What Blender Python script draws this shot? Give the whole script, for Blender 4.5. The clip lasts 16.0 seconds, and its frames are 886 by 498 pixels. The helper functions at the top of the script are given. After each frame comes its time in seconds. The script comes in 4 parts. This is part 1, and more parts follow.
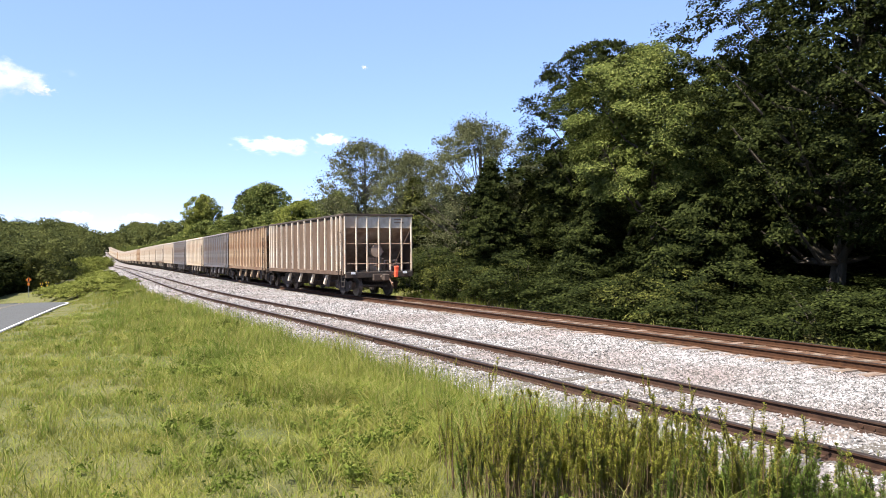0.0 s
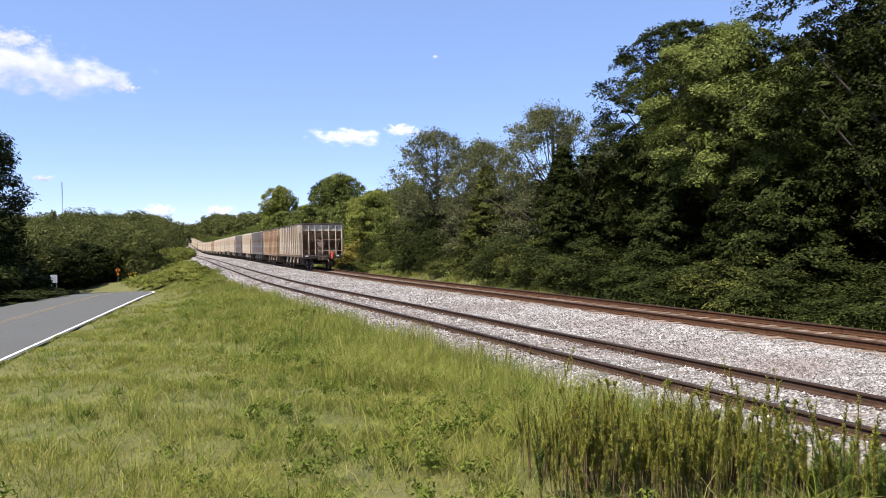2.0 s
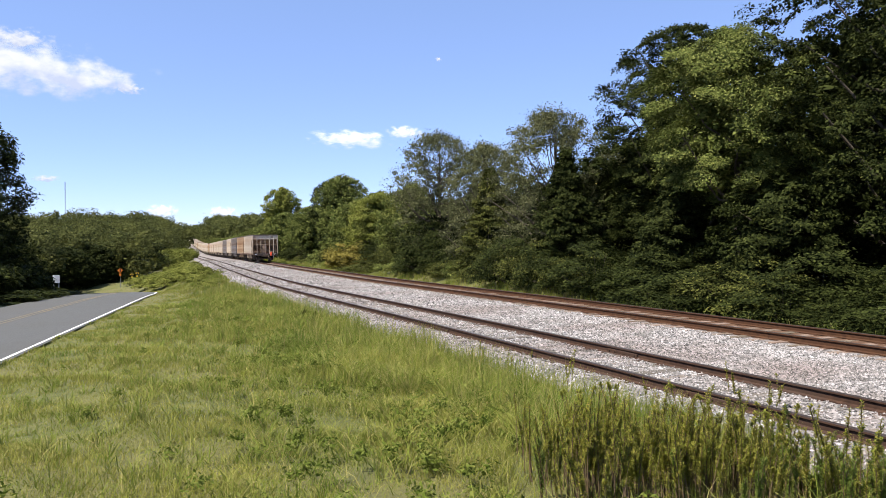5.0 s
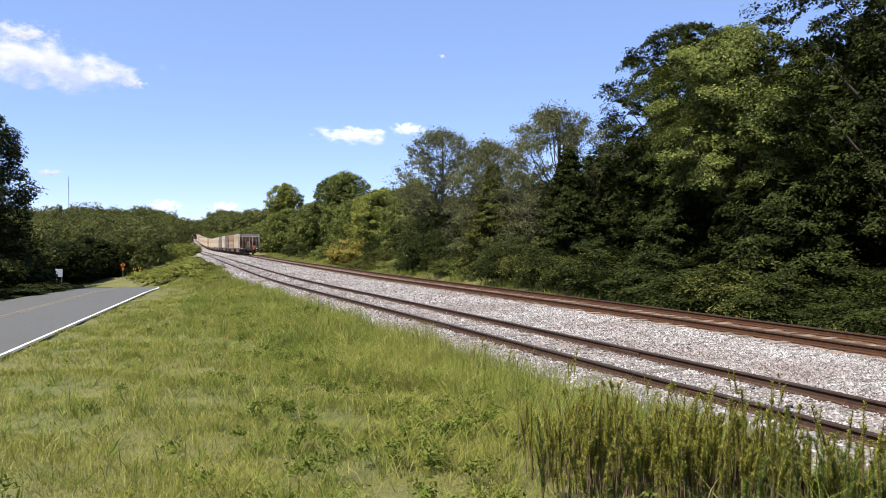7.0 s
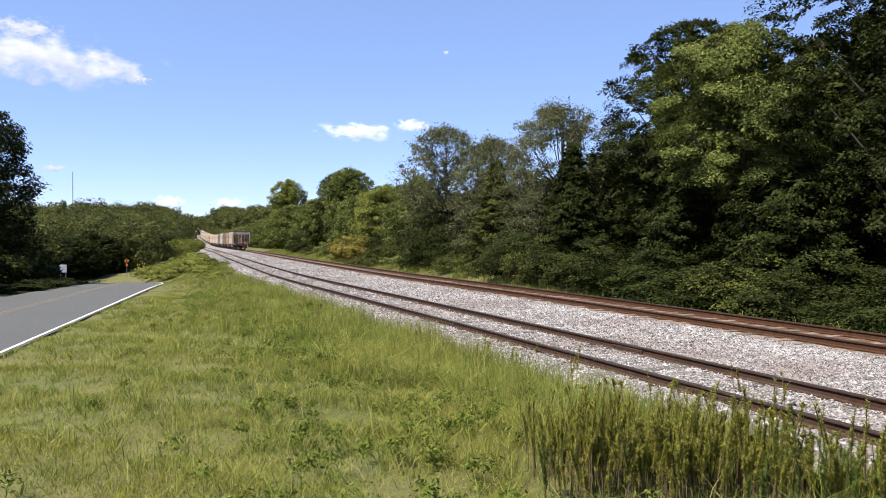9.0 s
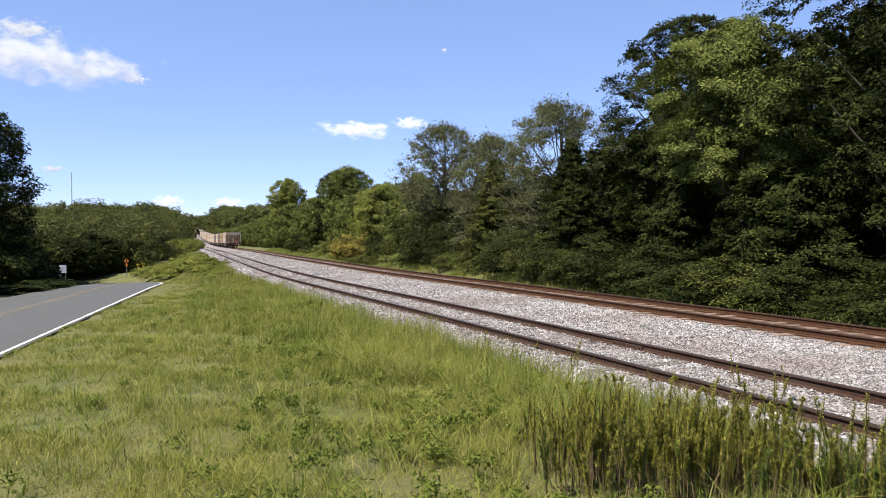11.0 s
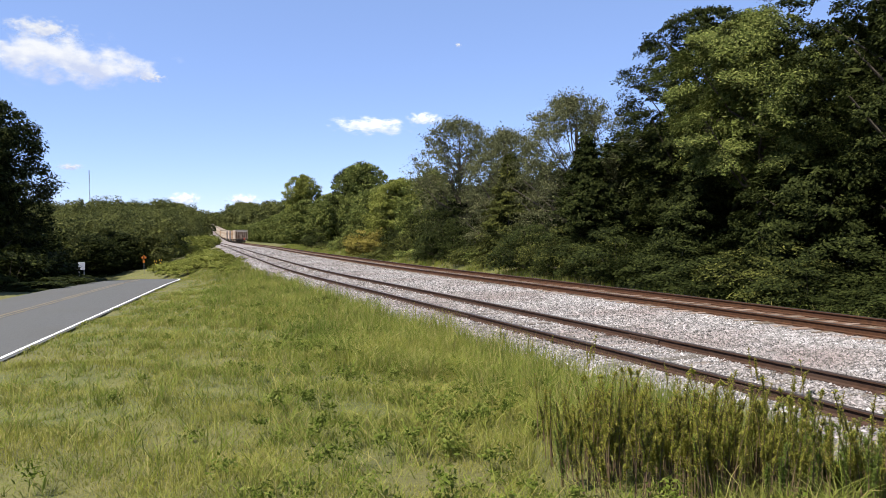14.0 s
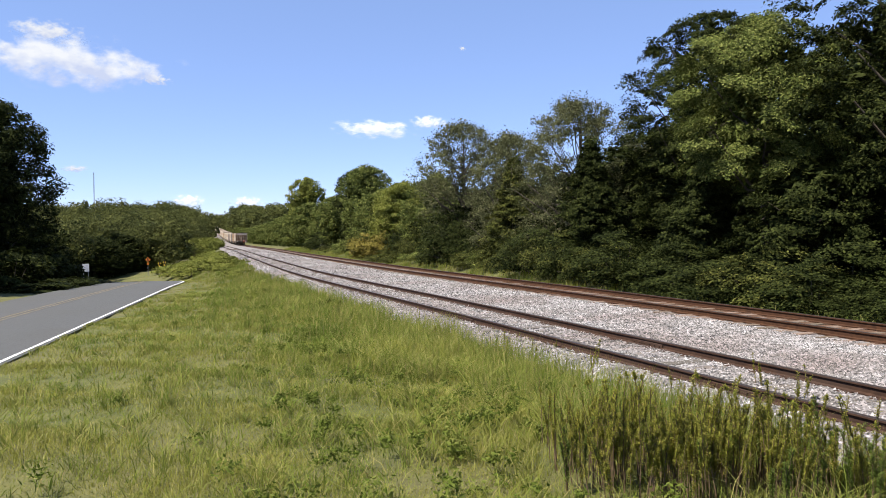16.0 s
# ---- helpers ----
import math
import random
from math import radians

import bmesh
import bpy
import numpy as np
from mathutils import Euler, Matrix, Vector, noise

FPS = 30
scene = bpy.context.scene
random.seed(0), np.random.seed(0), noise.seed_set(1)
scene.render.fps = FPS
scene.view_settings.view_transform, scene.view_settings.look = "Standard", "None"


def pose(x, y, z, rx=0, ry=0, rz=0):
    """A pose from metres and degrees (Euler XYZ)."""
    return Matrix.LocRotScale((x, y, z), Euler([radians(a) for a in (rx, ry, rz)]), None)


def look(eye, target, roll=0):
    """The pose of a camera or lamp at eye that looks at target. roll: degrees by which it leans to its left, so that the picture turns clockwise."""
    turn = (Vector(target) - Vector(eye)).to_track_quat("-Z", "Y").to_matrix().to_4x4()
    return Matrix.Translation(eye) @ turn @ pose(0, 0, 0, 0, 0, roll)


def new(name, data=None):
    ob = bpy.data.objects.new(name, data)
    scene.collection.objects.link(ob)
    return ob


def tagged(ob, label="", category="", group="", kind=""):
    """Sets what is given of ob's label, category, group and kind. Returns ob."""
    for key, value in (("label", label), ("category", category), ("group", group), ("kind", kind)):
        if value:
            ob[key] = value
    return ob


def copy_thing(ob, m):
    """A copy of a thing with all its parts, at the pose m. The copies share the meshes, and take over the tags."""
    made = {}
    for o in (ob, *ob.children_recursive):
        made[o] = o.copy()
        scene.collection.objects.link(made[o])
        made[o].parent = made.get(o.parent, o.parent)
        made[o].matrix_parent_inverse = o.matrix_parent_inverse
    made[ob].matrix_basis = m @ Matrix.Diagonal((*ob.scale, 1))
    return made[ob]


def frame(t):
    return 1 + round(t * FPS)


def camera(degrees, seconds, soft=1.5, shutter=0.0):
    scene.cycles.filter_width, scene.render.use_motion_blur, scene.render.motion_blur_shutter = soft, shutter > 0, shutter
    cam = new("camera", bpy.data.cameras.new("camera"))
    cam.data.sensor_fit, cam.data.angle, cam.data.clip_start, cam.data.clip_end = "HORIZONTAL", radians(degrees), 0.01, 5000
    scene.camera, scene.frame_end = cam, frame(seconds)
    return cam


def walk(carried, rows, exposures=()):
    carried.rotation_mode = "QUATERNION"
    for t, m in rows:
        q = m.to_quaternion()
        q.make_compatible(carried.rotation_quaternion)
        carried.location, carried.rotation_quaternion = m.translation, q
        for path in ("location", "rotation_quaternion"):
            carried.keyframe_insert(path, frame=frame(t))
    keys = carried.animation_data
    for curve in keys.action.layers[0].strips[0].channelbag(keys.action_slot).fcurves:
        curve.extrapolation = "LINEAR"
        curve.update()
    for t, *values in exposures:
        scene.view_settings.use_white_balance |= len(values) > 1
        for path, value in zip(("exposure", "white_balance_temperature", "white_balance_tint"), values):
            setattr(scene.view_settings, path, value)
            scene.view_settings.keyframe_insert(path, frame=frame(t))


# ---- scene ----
cam = camera(60.0, 16.0, soft=0.6)
PATH = [
    (0, -0.001, -0.059, 2.110, 89.84, 0.34, -29.35),
    (0.5, -0.006, 0.003, 2.107, 89.59, 0.38, -24.18),
    (1, -0.007, -0.024, 2.108, 89.22, 0.79, -23.81),
    (1.5, -0.004, -0.024, 2.112, 89.00, 0.72, -24.03),
    (2, -0.002, -0.017, 2.103, 89.06, 0.79, -23.97),
    (2.5, 0.007, -0.008, 2.100, 88.93, 0.89, -23.69),
    (3, 0.015, -0.004, 2.101, 88.59, 1.02, -23.80),
    (3.5, 0.013, 0.001, 2.103, 89.04, 1.14, -23.42),
    (4, 0.012, -0.000, 2.102, 89.31, 0.95, -23.63),
    (6.5, 0.001, -0.005, 2.098, 89.01, 0.06, -23.64),
    (7, 0.000, 0.000, 2.100, 89.03, 0.00, -23.62),
    (7.5, 0.005, 0.001, 2.099, 88.98, -0.00, -23.49),
    (8, -0.000, -0.007, 2.098, 88.91, -0.11, -23.57),
    (8.5, -0.002, -0.003, 2.098, 88.84, -0.16, -23.33),
    (9, 0.002, -0.004, 2.106, 88.77, -0.13, -23.37),
    (11.5, 0.002, -0.009, 2.099, 88.54, 0.46, -23.28),
    (12, 0.009, 0.010, 2.096, 88.47, 0.58, -23.00),
    (12.5, 0.011, 0.000, 2.101, 88.33, 0.78, -22.60),
    (13, 0.017, 0.007, 2.094, 88.29, 0.91, -22.23),
    (13.5, 0.008, 0.011, 2.094, 88.39, 0.79, -22.32),
    (14, 0.005, -0.002, 2.091, 88.25, 0.63, -22.30),
    (14.5, 0.006, 0.013, 2.091, 88.06, 0.58, -22.29),
    (15, -0.006, 0.014, 2.093, 88.16, 0.47, -22.38),
    (15.5, -0.016, 0.007, 2.090, 88.33, 0.46, -22.22),
    (16, -0.016, -0.016, 2.094, 88.50, 0.40, -22.04),
]
walk(cam, [(t, pose(*p)) for t, *p in PATH],
     exposures=[(0, 1.70), (0.4, 1.52), (0.9, 1.34), (8, 1.34), (12, 1.24), (16, 1.24)])

# ---- world and sun ----
SUN_ELEV, SUN_AZ = 57.0, 262.0      # degrees; azimuth clockwise from +y
world = bpy.data.worlds.new("sky")
scene.world = world
world.use_nodes = True
wn = world.node_tree.nodes
sky = wn.new("ShaderNodeTexSky")
sky.sky_type = 'NISHITA'
sky.sun_disc = False
sky.sun_elevation = radians(SUN_ELEV)
sky.sun_rotation = radians(SUN_AZ)
sky.altitude = 200
sky.air_density = 0.68
sky.dust_density = 0.05
sky.ozone_density = 2.5
wn["Background"].inputs["Strength"].default_value = 0.082
tint = wn.new("ShaderNodeMix")
tint.data_type, tint.blend_type = 'RGBA', 'MULTIPLY'
tint.inputs[0].default_value = 1.0
tint.inputs[7].default_value = (1.0, 0.95, 1.14, 1)
world.node_tree.links.new(sky.outputs[0], tint.inputs[6])
even = wn.new("ShaderNodeMix")                     # thin even haze over the clear sky
even.data_type = 'RGBA'
even.inputs[0].default_value = 0.42
even.inputs[7].default_value = (1.95, 2.95, 4.95, 1)
world.node_tree.links.new(tint.outputs[2], even.inputs[6])
world.node_tree.links.new(even.outputs[2], wn["Background"].inputs["Color"])
sun_data = bpy.data.lights.new("sun", 'SUN')
sun_data.energy = 5.0
sun_data.angle = radians(0.53)
sun_data.color = (1.0, 0.93, 0.82)
sun = new("sun", sun_data)
a, e = radians(SUN_AZ), radians(SUN_ELEV)
SUN_WAY = Vector((math.sin(a) * math.cos(e), math.cos(a) * math.cos(e), math.sin(e)))
sun.matrix_world = look(SUN_WAY * 100, (0, 0, 0))


# ---- mesh tools ----
def mesh_from(name, verts, faces, mats, mat_index=None, smooth=False):
    """A mesh from an (n,3) array and an (m,k) array of corners."""
    verts = np.asarray(verts, dtype=np.float32)
    faces = np.asarray(faces, dtype=np.int32)
    me = bpy.data.meshes.new(name)
    m, k = faces.shape
    me.vertices.add(len(verts))
    me.vertices.foreach_set("co", verts.ravel())
    me.loops.add(m * k)
    me.loops.foreach_set("vertex_index", faces.ravel())
    me.polygons.add(m)
    me.polygons.foreach_set("loop_start", np.arange(m, dtype=np.int32) * k)
    if mat_index is not None:
        me.polygons.foreach_set("material_index", np.asarray(mat_index, dtype=np.int32))
    me.polygons.foreach_set("use_smooth", np.full(m, smooth))
    for mat in mats:
        me.materials.append(mat)
    me.update(calc_edges=True)
    me.validate()
    return me


def box(bm, x0, x1, y0, y1, z0, z1, bevel=0.0):
    """An axis-aligned block, added to bm."""
    r = bmesh.ops.create_cube(bm, size=1.0)
    for v in r["verts"]:
        v.co = Vector(((x0 + x1) / 2 + v.co.x * (x1 - x0), (y0 + y1) / 2 + v.co.y * (y1 - y0), (z0 + z1) / 2 + v.co.z * (z1 - z0)))
    if bevel:
        es = list({ed for v in r["verts"] for ed in v.link_edges})
        bmesh.ops.bevel(bm, geom=es, offset=bevel, segments=1, affect='EDGES')


def rod(bm, p, q, r0, r1=None, n=8):
    """A tapered round bar from p to q."""
    p, q = Vector(p), Vector(q)
    r1 = r0 if r1 is None else r1
    m = Matrix.Translation((p + q) / 2) @ (q - p).to_track_quat("Z", "Y").to_matrix().to_4x4()
    bmesh.ops.create_cone(bm, cap_ends=True, segments=n, radius1=r0, radius2=r1, depth=(q - p).length, matrix=m)


def prism(bm, poly, axis, lo, hi):
    """A polygon of (a, b) pulled along an axis: 'x' takes (y, z), 'y' takes (x, z)."""
    def at(a, b, c):
        return (c, a, b) if axis == 'x' else (a, c, b)
    v0 = [bm.verts.new(at(a, b, lo)) for a, b in poly]
    v1 = [bm.verts.new(at(a, b, hi)) for a, b in poly]
    n = len(poly)
    bm.faces.new(v0)
    bm.faces.new(v1[::-1])
    for i in range(n):
        bm.faces.new((v0[i], v1[i], v1[(i + 1) % n], v0[(i + 1) % n]))
    bmesh.ops.recalc_face_normals(bm, faces=bm.faces[:])


def bm_mesh(name, bm, mat):
    me = bpy.data.meshes.new(name)
    bmesh.ops.recalc_face_normals(bm, faces=bm.faces[:])
    bm.to_mesh(me)
    bm.free()
    for m in (mat if isinstance(mat, (list, tuple)) else [mat]):
        me.materials.append(m)
    return me


def part(name, bm, mat, parent=None, label=""):
    """One mesh object under a thing or a part. bm: a bmesh or a ready mesh."""
    me = bm if isinstance(bm, bpy.types.Mesh) else bm_mesh(name, bm, mat)
    ob = new(name, me)
    ob.parent = parent
    return tagged(ob, label=label)


# ---- materials ----
def material(name, c1, c2, scale=8.0, rough=0.8, bump=0.2, fine=60.0, metal=0.0, c3=None, big=0.6, bump_d=0.01, spec=0.4, stretch=None, island=0.0, objvar=0.0, coord="Object"):
    """Two colours by fine noise, a third by large patches, with relief."""
    m = bpy.data.materials.new(name)
    m.use_nodes = True
    nt = m.node_tree
    N, L = nt.nodes, nt.links
    bs = N["Principled BSDF"]
    tc = N.new("ShaderNodeTexCoord")
    src = tc.outputs[coord]
    if stretch:
        mp = N.new("ShaderNodeMapping")
        mp.inputs["Scale"].default_value = stretch
        L.new(src, mp.inputs["Vector"])
        src = mp.outputs[0]
    n1 = N.new("ShaderNodeTexNoise")
    n1.inputs["Scale"].default_value = scale
    n1.inputs["Detail"].default_value = 6
    L.new(src, n1.inputs["Vector"])
    r1 = N.new("ShaderNodeValToRGB")
    r1.color_ramp.elements[0].position, r1.color_ramp.elements[1].position = 0.35, 0.65
    r1.color_ramp.elements[0].color, r1.color_ramp.elements[1].color = (*c1, 1), (*c2, 1)
    L.new(n1.outputs[0], r1.inputs[0])
    col = r1.outputs[0]
    if c3 is not None:
        n2 = N.new("ShaderNodeTexNoise")
        n2.inputs["Scale"].default_value = big
        n2.inputs["Detail"].default_value = 4
        L.new(src, n2.inputs["Vector"])
        r2 = N.new("ShaderNodeValToRGB")
        r2.color_ramp.elements[0].position, r2.color_ramp.elements[1].position = 0.45, 0.65
        L.new(n2.outputs[0], r2.inputs[0])
        mx = N.new("ShaderNodeMix")
        mx.data_type = 'RGBA'
        L.new(r2.outputs[0], mx.inputs[0])
        L.new(col, mx.inputs[6])
        mx.inputs[7].default_value = (*c3, 1)
        col = mx.outputs[2]
    if island or objvar:
        hs = N.new("ShaderNodeHueSaturation")
        if island:
            g = N.new("ShaderNodeNewGeometry").outputs["Random Per Island"]
        else:
            g = N.new("ShaderNodeObjectInfo").outputs["Random"]
        mr = N.new("ShaderNodeMapRange")
        amt = island or objvar
        mr.inputs[3].default_value, mr.inputs[4].default_value = 1 - amt, 1 + amt
        L.new(g, mr.inputs[0])
        L.new(mr.outputs[0], hs.inputs["Value"])
        mr2 = N.new("ShaderNodeMapRange")
        mr2.inputs[3].default_value, mr2.inputs[4].default_value = 0.5 + amt * 0.05, 0.5 - amt * 0.05
        L.new(g, mr2.inputs[0])
        L.new(mr2.outputs[0], hs.inputs["Hue"])
        L.new(col, hs.inputs["Color"])
        col = hs.outputs[0]
    L.new(col, bs.inputs["Base Color"])
    bs.inputs["Roughness"].default_value = rough
    bs.inputs["Metallic"].default_value = metal
    bs.inputs["Specular IOR Level"].default_value = spec
    if bump:
        n3 = N.new("ShaderNodeTexNoise")
        n3.inputs["Scale"].default_value = fine
        n3.inputs["Detail"].default_value = 5
        L.new(src, n3.inputs["Vector"])
        b = N.new("ShaderNodeBump")
        b.inputs["Strength"].default_value = bump
        b.inputs["Distance"].default_value = bump_d
        L.new(n3.outputs[0], b.inputs["Height"])
        L.new(b.outputs[0], bs.inputs["Normal"])
    return m


def leaf_material(name, c1, c2, c3, through_light=0.25, patch=0.5, rough=0.7, spec=0.04):
    """Leaves: colour by patch and by leaf, part of the light passing through."""
    m = bpy.data.materials.new(name)
    m.use_nodes = True
    nt = m.node_tree
    N, L = nt.nodes, nt.links
    bs, out = N["Principled BSDF"], N["Material Output"]
    tc = N.new("ShaderNodeTexCoord")
    n = N.new("ShaderNodeTexNoise")
    n.inputs["Scale"].default_value = patch
    n.inputs["Detail"].default_value = 3
    L.new(tc.outputs["Object"], n.inputs["Vector"])
    r = N.new("ShaderNodeValToRGB")
    r.color_ramp.elements[0].position, r.color_ramp.elements[1].position = 0.35, 0.65
    r.color_ramp.elements[0].color, r.color_ramp.elements[1].color = (*c1, 1), (*c2, 1)
    L.new(n.outputs[0], r.inputs[0])
    g = N.new("ShaderNodeNewGeometry")
    mx = N.new("ShaderNodeMix")
    mx.data_type = 'RGBA'
    p = N.new("ShaderNodeMath")
    p.operation = 'POWER'
    p.inputs[1].default_value = 3.0
    L.new(g.outputs["Random Per Island"], p.inputs[0])
    L.new(p.outputs[0], mx.inputs[0])
    L.new(r.outputs[0], mx.inputs[6])
    mx.inputs[7].default_value = (*c3, 1)
    L.new(mx.outputs[2], bs.inputs["Base Color"])
    bs.inputs["Roughness"].default_value = rough
    bs.inputs["Specular IOR Level"].default_value = spec
    tr = N.new("ShaderNodeBsdfTranslucent")
    L.new(mx.outputs[2], tr.inputs["Color"])
    ms = N.new("ShaderNodeMixShader")
    ms.inputs[0].default_value = through_light
    L.new(bs.outputs[0], ms.inputs[1])
    L.new(tr.outputs[0], ms.inputs[2])
    L.new(ms.outputs[0], out.inputs["Surface"])
    return m


M_SOIL = material("grassy_soil", (0.054, 0.0612, 0.01296), (0.0936, 0.0936, 0.0216), 3.0, 0.95, 0.6, 40, c3=(0.0936, 0.0828, 0.0288), big=0.25, bump_d=0.05)
M_ASPHALT = material("asphalt", (0.0447, 0.0456, 0.0456), (0.0705, 0.0714, 0.0705), 30, 0.9, 0.4, 200, c3=(0.055, 0.055, 0.0525), big=0.35)
M_WHITELINE = material("white_road_paint", (0.616, 0.616, 0.5984), (0.704, 0.704, 0.6864), 6, 0.6, 0.2, 150, c3=(0.44, 0.44, 0.4224), big=2.0)
M_YELLOWLINE = material("yellow_road_paint", (0.10, 0.082, 0.05), (0.16, 0.12, 0.06), 6, 0.7, 0.2, 150, c3=(0.08, 0.075, 0.062), big=1.2)
M_BALLAST = material("ballast_bed", (0.0864, 0.0778, 0.0732), (0.248, 0.228, 0.219), 16, 0.9, 0.9, 14, c3=(0.15, 0.13, 0.124), big=0.5, bump_d=0.06)
M_STONE = material("ballast_stone", (0.133, 0.125, 0.121), (0.269, 0.257, 0.254), 5, 0.85, 0.3, 60, c3=(0.156, 0.134, 0.126), big=0.35, island=0.75)
M_RAIL = material("rusty_rail", (0.02464, 0.01232, 0.00792), (0.0484, 0.02464, 0.01496), 9, 0.85, 0.3, 60, c3=(0.0396, 0.02288, 0.01584), big=0.8, spec=0.2)
M_RAIL_MAIN = material("orange_rusty_rail", (0.03168, 0.0132, 0.00616), (0.05984, 0.0264, 0.01144), 9, 0.85, 0.3, 60, c3=(0.044, 0.01848, 0.0088), big=0.8, spec=0.2)
M_RAILTOP = material("worn_rail_head", (0.0432, 0.0324, 0.0288), (0.072, 0.054, 0.0468), 20, 0.45, 0.1, 90, metal=0.6)
M_TIE = material("weathered_tie", (0.072, 0.0576, 0.04752), (0.1512, 0.1296, 0.108), 6, 0.9, 0.6, 50, c3=(0.144, 0.1224, 0.108), big=1.5, stretch=(0.5, 6, 6), objvar=0.35)
M_TIE_MAIN = material("rust_stained_tie", (0.075, 0.048, 0.031), (0.17, 0.125, 0.09), 6, 0.9, 0.6, 50, c3=(0.15, 0.12, 0.095), big=1.5, stretch=(0.5, 6, 6), objvar=0.3)
M_BARK = material("bark", (0.0431, 0.0339, 0.0246), (0.0986, 0.0801, 0.0616), 10, 0.95, 0.9, 25, c3=(0.0616, 0.0524, 0.04), big=1.0, stretch=(3, 3, 0.6), bump_d=0.03)
LEAVES = {
    # dark foliage, lowered to near black: deep shade is put into the colour
    "dark": leaf_material("shade_darkened_leaves", (0.00795, 0.0116, 0.00289), (0.0145, 0.0195, 0.00434), (0.047, 0.0564, 0.0145), 0.12),
    "light": leaf_material("light_green_leaves", (0.0338, 0.0477, 0.00995), (0.0657, 0.0815, 0.0179), (0.189, 0.204, 0.0597), 0.15),
    "mid": leaf_material("mid_green_leaves", (0.0155, 0.0204, 0.00492), (0.0366, 0.0429, 0.00915), (0.113, 0.116, 0.0296), 0.15),
    "grey": leaf_material("grey_green_leaves", (0.0497, 0.0553, 0.0243), (0.0829, 0.0884, 0.0398), (0.166, 0.166, 0.0829)),
    "olive": leaf_material("olive_leaves", (0.0975, 0.0861, 0.0161), (0.161, 0.132, 0.0252), (0.218, 0.178, 0.0516)),
    "vine": leaf_material("vine_leaves", (0.069, 0.0864, 0.0148), (0.128, 0.143, 0.0266), (0.226, 0.226, 0.0641), 0.25),
    "far": leaf_material("far_wood_leaves", (0.0168, 0.0262, 0.00935), (0.0795, 0.086, 0.0224), (0.122, 0.126, 0.0421), patch=0.2),
}
M_GRASS = leaf_material("green_grass", (0.1152, 0.1476, 0.02016), (0.2304, 0.2304, 0.04464), (0.324, 0.2952, 0.1152), 0.4, 0.9)
M_TALLGRASS = leaf_material("tall_grass", (0.1008, 0.1476, 0.0216), (0.1872, 0.2088, 0.0396), (0.3024, 0.2592, 0.1008), 0.4, 0.5)
M_WEED = leaf_material("weed_leaves", (0.116, 0.142, 0.0182), (0.223, 0.228, 0.0385), (0.334, 0.273, 0.0708), 0.4, 1.2)
M_STALK = material("weed_stalk", (0.055, 0.034, 0.018), (0.12, 0.08, 0.04), 12, 0.85, 0.3, 60)
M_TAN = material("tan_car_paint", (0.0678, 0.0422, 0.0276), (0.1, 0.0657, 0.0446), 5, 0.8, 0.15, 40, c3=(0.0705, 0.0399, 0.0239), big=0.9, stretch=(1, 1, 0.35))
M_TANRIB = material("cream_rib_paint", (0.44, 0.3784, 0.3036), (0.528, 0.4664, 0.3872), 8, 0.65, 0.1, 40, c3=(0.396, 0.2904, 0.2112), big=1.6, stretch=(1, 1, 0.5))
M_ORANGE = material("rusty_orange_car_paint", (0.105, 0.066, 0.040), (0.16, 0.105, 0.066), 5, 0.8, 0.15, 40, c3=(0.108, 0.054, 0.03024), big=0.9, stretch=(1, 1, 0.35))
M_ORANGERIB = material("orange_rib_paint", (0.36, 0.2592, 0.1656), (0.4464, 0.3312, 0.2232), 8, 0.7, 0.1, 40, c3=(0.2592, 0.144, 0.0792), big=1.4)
M_GREY = material("dark_grey_car_paint", (0.054, 0.054, 0.0612), (0.0936, 0.0936, 0.1044), 5, 0.7, 0.15, 40, c3=(0.0864, 0.0648, 0.054), big=0.9)
M_GREYRIB = material("grey_rib_paint", (0.144, 0.1368, 0.144), (0.216, 0.2016, 0.2016), 8, 0.7, 0.1, 40, c3=(0.144, 0.1008, 0.0792), big=1.4)
M_CREAM = material("cream_car_paint", (0.2736, 0.216, 0.1548), (0.3384, 0.2772, 0.2016), 5, 0.75, 0.15, 40, c3=(0.3024, 0.2232, 0.1512), big=0.7, stretch=(1, 1, 0.35))
M_SLOPE = material("rusty_slope_sheet", (0.144, 0.0866, 0.0588), (0.245, 0.16, 0.11), 5, 0.8, 0.2, 40, c3=(0.288, 0.213, 0.159), big=1.2)
M_UNDER = material("sooty_steel", (0.0216, 0.01728, 0.0144), (0.0468, 0.036, 0.02952), 10, 0.85, 0.3, 50, c3=(0.0612, 0.0396, 0.0288), big=2)
M_WHEEL = material("worn_wheel_steel", (0.0864, 0.072, 0.0648), (0.1584, 0.1368, 0.1224), 10, 0.5, 0.1, 50, metal=0.6)
M_MARKER = material("orange_red_marker", (0.66, 0.0704, 0.0308), (0.748, 0.1056, 0.044), 8, 0.5, 0.05, 50)
M_SIGNYEL = material("yellow_sign_sheet", (0.704, 0.4224, 0.0176), (0.7568, 0.4752, 0.0264), 8, 0.45, 0.02, 50)
M_SIGNORG = material("orange_sign_sheet", (0.748, 0.1936, 0.0176), (0.792, 0.2376, 0.0264), 8, 0.45, 0.02, 50)
M_BLACK = material("black_sign_print", (0.0144, 0.0144, 0.0144), (0.0216, 0.0216, 0.0216), 8, 0.6, 0.02, 50)
M_STEELPOST = material("galvanised_post", (0.216, 0.216, 0.216), (0.3024, 0.3024, 0.3024), 12, 0.5, 0.1, 50, metal=0.5)
M_WHITEPAINT = material("white_paint", (0.6336, 0.6336, 0.6336), (0.704, 0.704, 0.704), 6, 0.5, 0.05, 50)


